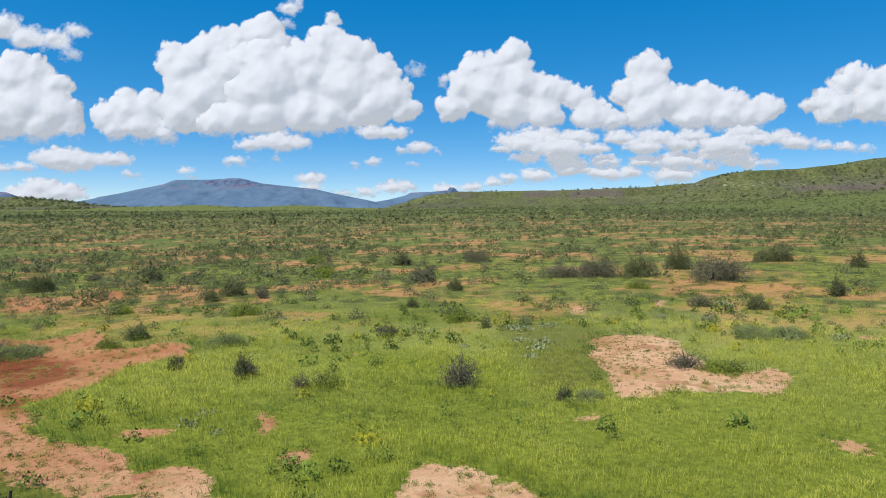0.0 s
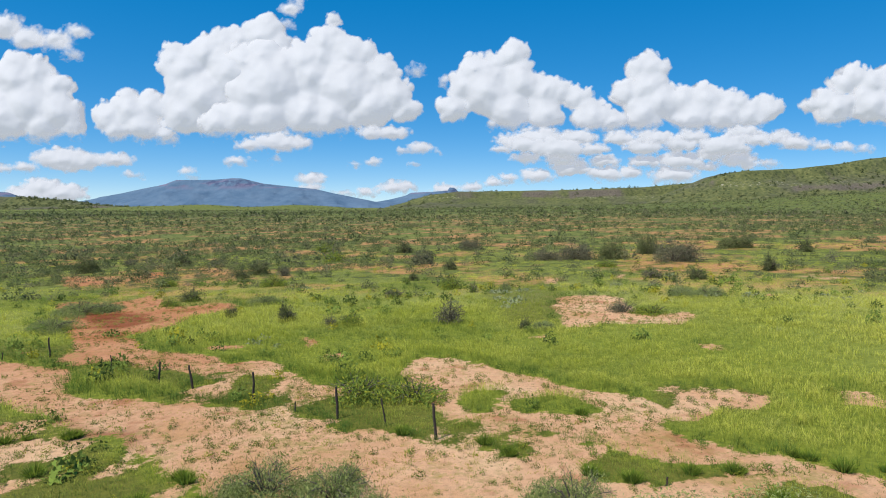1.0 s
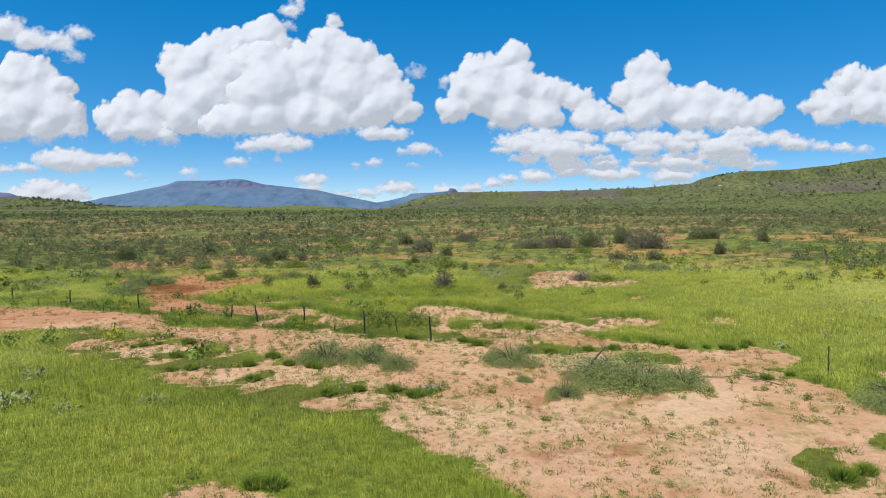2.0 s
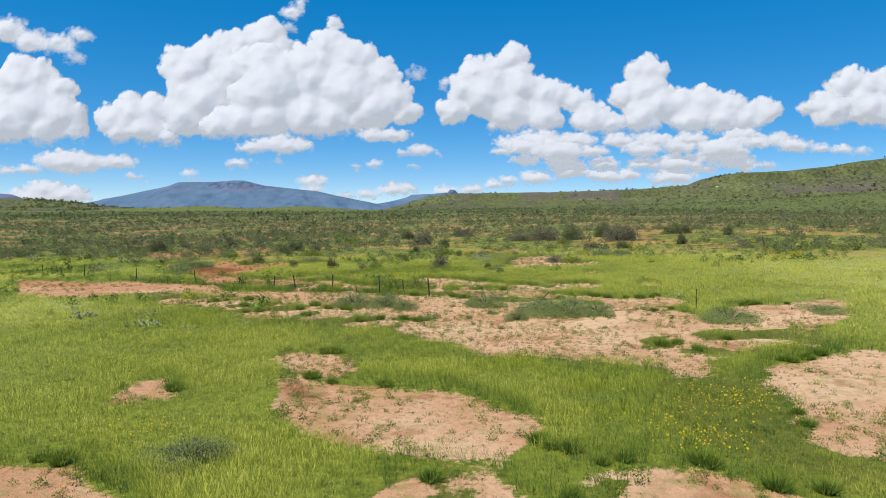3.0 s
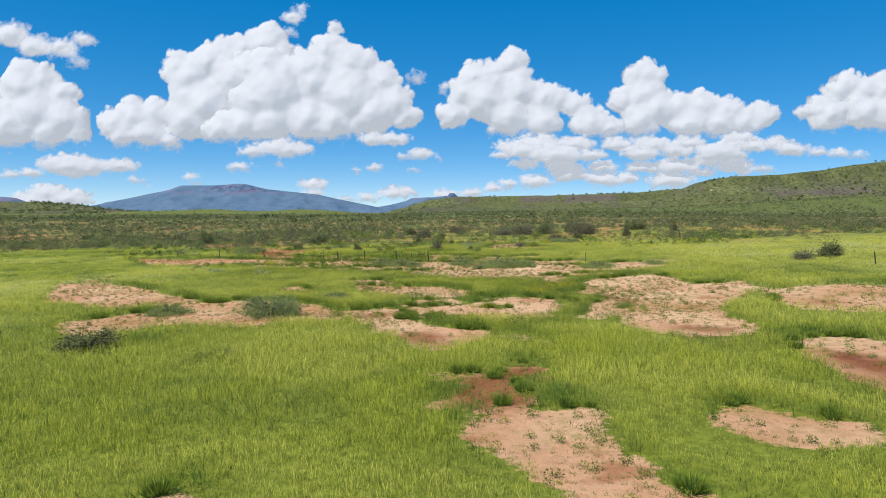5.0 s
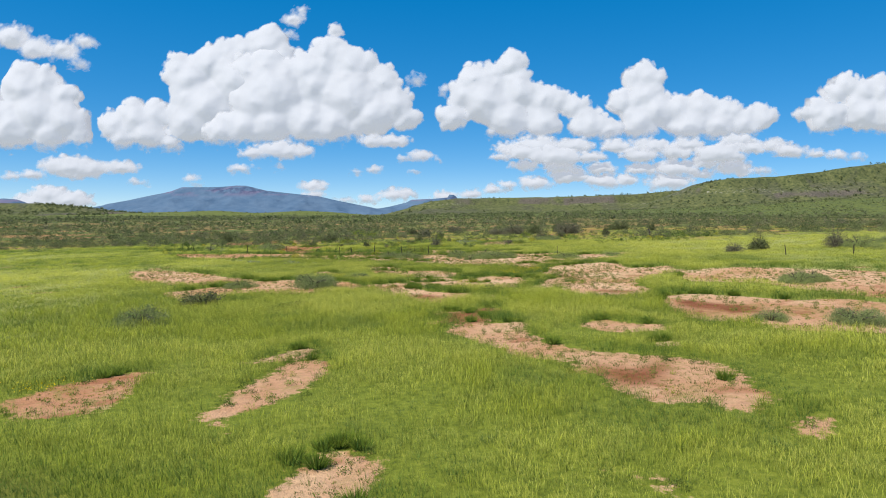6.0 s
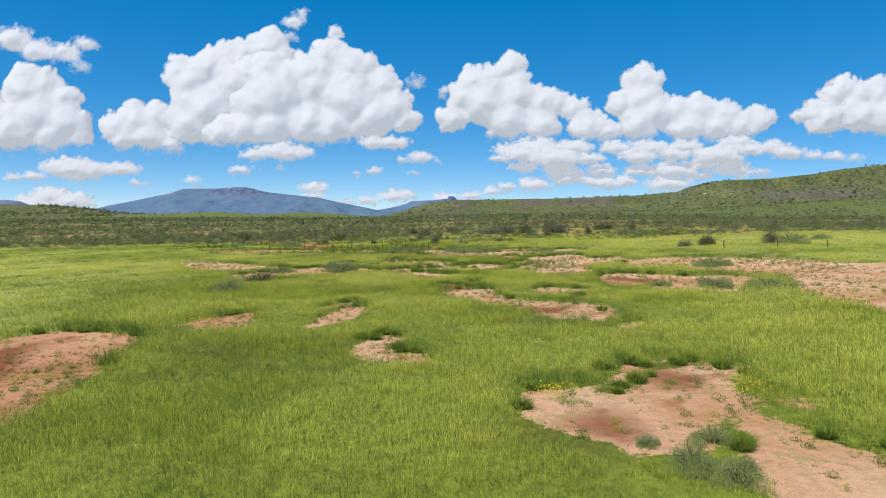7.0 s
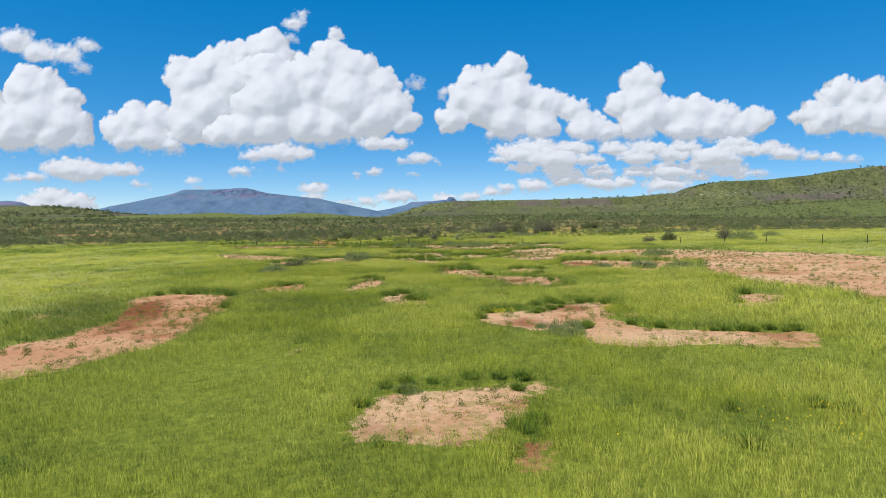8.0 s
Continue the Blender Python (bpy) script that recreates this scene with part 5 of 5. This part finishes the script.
def shrub_model(kind, seed):
    wide, high, count, leaf, label = SHRUB_LOOK[kind]
    count, leaf = int(count * {"mound": 2.4, "silver": 2.6}.get(kind, 0.75)), leaf * {"mound": 0.55, "silver": 0.60}.get(kind, 1.1)
    rng = np.random.default_rng(seed)
    thing = tagged(new(kind + "_shrub" if kind in ("silver", "mound") else "bush"), label, "shrub", group=kind.replace("_", " ") + " shrubs")
    bm = bmesh.new()
    tips = []
    for _ in range(26):
        az, reach = rng.uniform(0, 2 * math.pi), rng.uniform(0.25, 0.98)
        mid = Vector((math.cos(az) * wide * 0.22 * reach, math.sin(az) * wide * 0.22 * reach, high * rng.uniform(0.25, 0.45)))
        top = math.sqrt(max(0.05, 1 - reach ** 2 * 0.85))
        end = Vector((math.cos(az) * wide * 0.5 * reach, math.sin(az) * wide * 0.5 * reach, high * top * rng.uniform(0.3, 1.05)))
        limb(bm, (math.cos(az) * 0.08, math.sin(az) * 0.08, -0.05), mid, 0.03, 0.018)
        if kind in ("mound", "silver", "green"):
            end = mid.lerp(end, 0.72)
        limb(bm, mid, end, 0.018, 0.005)
        tips.append((mid, end))
        for _ in range(2):
            off = end + Vector(rng.normal(0, 0.13, 3)) * high
            off.z = max(0.05, off.z)
            limb(bm, mid.lerp(end, rng.uniform(0.3, 0.8)), off, 0.009, 0.003)
            tips.append((mid, off))
    part("stem", bm, BARK, thing)
    pick = rng.integers(0, len(tips), count)
    u = rng.uniform(0.25, 1.08, count)
    a = np.array([tips[i][0] for i in pick])
    b = np.array([tips[i][1] for i in pick])
    c = a + (b - a) * u[:, None] + rng.normal(0, 0.085, (count, 3)) * np.array([wide * 0.5, wide * 0.5, high])
    # a heap of smaller domes of uneven height
    low = kind in ("mound", "silver", "green")
    subs = 18 if low else 11
    az, reach = rng.uniform(0, 2 * math.pi, subs), np.sqrt(rng.uniform(0.0, 0.72 if low else 0.5, subs))
    hub = np.stack([np.cos(az) * reach * wide * 0.5, np.sin(az) * reach * wide * 0.5, np.zeros(subs)], 1)
    broad, tall = rng.uniform(0.26, 0.42, subs) * wide * 0.5 * 1.15, rng.uniform(0.5, 1.0, subs) * high * (1 - 0.45 * reach)
    which = rng.integers(0, subs, count)
    out = rng.normal(size=(count, 3))
    out /= np.linalg.norm(out, axis=1)[:, None]
    out[:, 2] = np.abs(out[:, 2])
    dome = hub[which] + out * (rng.random(count) ** 0.3)[:, None] * np.stack([broad[which], broad[which], tall[which]], 1)
    c = np.where((rng.random(count) < (0.92 if low else 0.8))[:, None], dome, c)
    shade = rng.normal(0, 0.16, subs)[which]
    c[:, 2] = np.clip(c[:, 2], 0.03, None)
    keep = np.random.RandomState(seed)
    state = np.random.get_state()
    np.random.seed(seed)
    v, f = leaf_cards(c, np.full(count, leaf), *((2.2, 0.2) if kind in ("silver", "mound", "green") else (0.8, 0.4)))
    np.random.set_state(state)
    tone = np.clip(keep.normal(0.45, 0.25, count) + shade, 0, 1)
    tip = np.clip(keep.normal(0.05, 0.3, count), 0, 1)
    me = mesh_from("crown", v, f, LEAF[kind.split("_")[0]], False, tone=np.repeat(tone, 4), tip=np.repeat(tip, 4))
    new("crown", me).parent = thing
    return thing


MODELS = {}


def shrub(kind, x, y, wide, high):
    """Stands a shrub of that kind, `wide` and `high` metres, on the ground."""
    if wide > 4.0 and kind in ("dark", "brown"):
        kind += "_large"
    w0, h0 = SHRUB_LOOK[kind][:2]
    if kind == "mound":
        wide *= 1.12
    z = float(height(np.array([x]), np.array([y]))[0])
    rng = random.Random(int(x * 31 + y * 17))
    which = (kind, rng.randrange(2))
    m = pose(x, y, z - 0.03, 0, 0, rng.uniform(0, 360)) @ Matrix.Diagonal((wide / w0, wide / w0, high / h0 * 1.05, 1))
    if which not in MODELS:
        MODELS[which] = shrub_model(kind, 100 + 7 * len(MODELS))
        MODELS[which].matrix_basis = m
    else:
        ob = copy_thing(MODELS[which], Matrix.Identity(4))
        ob.matrix_basis = m


shrub("dark", -18.2, 42.4, 1.31, 1.10)
shrub("dark", -13.0, 39.6, 2.04, 1.63)
shrub("brown", -9.0, 36.7, 1.43, 1.01)
shrub("green", -7.4, 36.6, 2.35, 1.10)
shrub("mound", -17.2, 49.6, 3.17, 1.18)
shrub("dark", -25.7, 53.4, 2.96, 1.46)
shrub("green", -26.4, 50.1, 1.93, 0.94)
shrub("silver", -31.8, 48.2, 3.47, 1.06)
shrub("brown", 0.1, 36.1, 2.9, 2.0)
shrub("dark", 5.3, 32.8, 1.14, 0.86)
shrub("silver", 6.5, 32.7, 1.69, 0.73)
shrub("brown", 13.8, 38.4, 2.80, 1.15)
shrub("green", 15.5, 37.0, 2.85, 0.95)
shrub("silver", 21.4, 46.3, 3.17, 1.27)
shrub("silver", 23.6, 45.8, 2.75, 1.18)
shrub("dark", -3.6, 65.3, 1.69, 1.12)
shrub("green", 0.8, 56.9, 2.92, 1.75)
shrub("brown", 2.8, 53.4, 1.24, 1.15)
shrub("brown", -4.9, 51.6, 2.65, 0.97)
shrub("dark", -25.8, 79.4, 3.38, 2.30)
shrub("brown", -21.6, 75.7, 2.27, 1.75)
shrub("dark", -26.9, 74.3, 2.54, 1.53)
shrub("dark", -43.1, 96.8, 3.47, 2.31)
shrub("green", -19.9, 64.0, 3.27, 1.53)
shrub("dark", -54.6, 88.4, 4.49, 3.00)
shrub("green", -18.1, 98.1, 5.17, 2.25)
shrub("green", -24.2, 124.0, 4.75, 2.32)
shrub("dark", -7.1, 114.0, 3.89, 2.53)
shrub("brown", -2.9, 87.7, 4.11, 2.69)
shrub("dark", 0.9, 77.5, 2.39, 1.79)
shrub("brown", 5.9, 115.0, 4.90, 2.75)
shrub("brown", 20.3, 86.8, 6.62, 3.31)
shrub("dark", 25.7, 86.1, 5.13, 3.30)
shrub("dark", 33.2, 93.1, 4.14, 3.82)
shrub("brown", 32.4, 78.8, 8.29, 3.85)
shrub("dark", 51.7, 101.1, 7.29, 2.92)
shrub("dark", 38.1, 63.6, 2.30, 2.30)
shrub("dark", 27.0, 57.2, 2.07, 1.48)
shrub("brown", 23.3, 60.0, 3.19, 1.34)
shrub("green", 21.4, 73.7, 2.66, 1.27)
shrub("brown", -53.2, 100.4, 3.59, 1.37)
shrub("dark", 57.2, 90.3, 3.26, 2.48)
shrub("brown", 15.8, 88.2, 6.72, 2.09)
shrub("green", -33.8, 67.4, 2.87, 1.15)
shrub("silver", 6.1, 54.0, 1.12, 1.03)
shrub("mound", -6.1, 7.1, 2.77, 1.24)
shrub("mound", -4.0, 6.7, 2.73, 1.27)
shrub("mound", -2.4, 5.2, 1.63, 0.96)
shrub("mound", 3.1, 5.5, 2.72, 1.17)
shrub("silver", 3.2, 2.3, 0.90, 0.39)
shrub("mound", 4.5, -0.2, 1.50, 0.85)
shrub("mound", 6.2, 1.7, 2.65, 1.09)
shrub("mound", 7.8, 0.7, 2.70, 1.21)
shrub("mound", 9.6, 0.6, 2.03, 0.98)
shrub("green", -4.5, 17.3, 3.4, 1.3)
shrub("green", -1.9, 16.9, 3.3, 1.2)
shrub("mound", -30.8, 38.1, 3.96, 1.35)
shrub("mound", -33.0, 46.3, 5.07, 1.54)
shrub("silver", -10.2, -27.7, 4.08, 1.78)
shrub("mound", -7.2, -21.2, 2.33, 0.80)
shrub("mound", 7.4, 2.8, 6.19, 0.98)
shrub("mound", 16.2, -2.7, 3.30, 0.86)
shrub("mound", 22.5, -1.1, 2.72, 0.60)
shrub("mound", -17.0, -45.2, 3.08, 1.5)
shrub("dark", -16.4, -36.9, 3.24, 1.18)
shrub("green", -9.3, -39.7, 2.75, 0.52)
shrub("silver", 20.7, -52.1, 2.81, 1.18)
shrub("mound", 27.3, -35.0, 2.98, 1.08)
shrub("mound", 17.2, -50.7, 1.75, 0.73)
shrub("dark", 42.6, 2.2, 3.53, 2.09)
shrub("brown", 52.6, 2.0, 3.21, 3.05)
shrub("mound", 55.1, 0.9, 5.51, 2.05)
shrub("mound", 65.1, 10.1, 2.97, 1.57)
shrub("mound", 24.3, -52.9, 3.13, 0.92)
shrub("mound", 28.4, -34.1, 3.04, 1.08)
shrub("mound", 6.2, -85.3, 1.2, 0.85)
shrub("mound", 6.9, -86.0, 1.2, 0.8)
shrub("silver", 5.7, -83.6, 0.70, 0.42)
shrub("mound", 7.4, -83.5, 1.23, 0.50)
shrub("mound", -0.4, -94.8, 0.91, 0.40)
shrub("green", 4.3, -33.9, 2.26, 0.59)
shrub("mound", -16.8, -26.4, 2.60, 0.87)
shrub("brown", 38.2, -0.7, 3.07, 1.43)



# ---- the fence ----
def post(x, y, high, thick, tilt=0.0, turn=0.0, thin=False):
    """A rough-hewn post: an uneven, slightly bent stake with a worn top."""
    z = float(height(np.array([x]), np.array([y]))[0])
    rng = random.Random(int(x * 53 + y * 29))
    bm = bmesh.new()
    rings, sides = 7, 8
    rows = []
    for k in range(rings):
        u = k / (rings - 1)
        bend = math.sin(u * 2.5) * 0.02 * rng.uniform(-1, 1)
        rad = thick / 2 * (1.05 - 0.22 * u) * rng.uniform(0.92, 1.08)
        rows.append([bm.verts.new((math.cos(a) * rad * rng.uniform(0.88, 1.1) + bend, math.sin(a) * rad * rng.uniform(0.88, 1.1), -0.15 + u * (high + 0.15) + (rng.uniform(-0.02, 0.02) if k == rings - 1 else 0)))
                     for a in (2 * math.pi * s / sides for s in range(sides))])
    for lo, hi in zip(rows, rows[1:]):
        for s in range(sides):
            bm.faces.new((lo[s], lo[(s + 1) % sides], hi[(s + 1) % sides], hi[s]))
    bm.faces.new(rows[-1])
    bm.faces.new(rows[0][::-1])
    ob = part("fence_dropper" if thin else "fence_post", bm, POST_WOOD)
    ob.matrix_basis = pose(x, y, z, 0, tilt, turn)
    tagged(ob, "thin dark stake of the stock fence" if thin else "dark weathered wooden fence post on sandy soil", "post", group="fence droppers" if thin else "fence posts")


for x, y, high, lean in ((-51.1, 45.4, 1.0, 3), (-44.9, 39.1, 1.15, -12), (-41.5, 37.5, 1.15, 2), (-33.2, 32.6, 1.3, 1), (-25.3, 28.6, 1.25, -3), (-15.35, 21.2, 1.15, 5), (-13.1, 19.9, 1.2, -8),
                         (-9.3, 17.2, 1.38, 0), (-5.0, 14.25, 1.36, -2), (-0.9, 11.4, 1.37, -4), (41.3, -6.9, 1.2, -8), (47.1, -10.3, 1.2, 2), (53.3, -11.5, 1.1, 0), (56.5, -21.4, 1.5, 0), (64.3, -19.5, 1.3, 0)):
    post(x, y, high, 0.115, lean)
for x, y, high, lean in ((-36.1, 32.7, 0.6, 0), (-28.0, 28.1, 0.5, 4), (-21.7, 26.3, 0.4, 0), (-19.6, 24.9, 0.8, -4), (-7.0, 15.4, 0.45, 0), (-2.9, 13.1, 1.15, -9), (15.9, 1.4, 1.25, 0), (6.1, 6.8, 0.28, 10)):
    post(x, y, high, 0.07, lean, 0.0, True)


def dead_branch(points, thick, label):
    """A bare fallen branch of joined limbs."""
    bm = bmesh.new()
    x, y = points[0][:2]
    z = float(height(np.array([x]), np.array([y]))[0])
    for k, (a, b) in enumerate(zip(points, points[1:])):
        limb(bm, (a[0] - x, a[1] - y, a[2]), (b[0] - x, b[1] - y, b[2]), thick * (1 - 0.2 * k), thick * (0.8 - 0.2 * k))
    ob = part("dead_branch", bm, BARK)
    ob.location = (x, y, z)
    tagged(ob, label, "branch")


dead_branch(((10.9, 1.7, 0.05), (11.5, 1.5, 0.09), (12.3, 1.6, 0.16)), 0.026, "grey dead branch lying on sandy soil")
dead_branch(((12.4, 1.3, 0.14), (13.0, 0.6, 0.08), (13.3, 0.2, 0.05)), 0.026, "dark dead branch lying on sandy soil")
dead_branch(((6.2, 3.0, 0.3), (6.6, 3.3, 0.75), (7.0, 3.4, 1.15)), 0.06, "bleached dead branch sticking out of a shrub")
dead_branch(((42.3, 45.9, 0.0), (42.4, 46.0, 0.9), (42.1, 46.0, 1.7)), 0.16, "charred dead stump standing in grass")
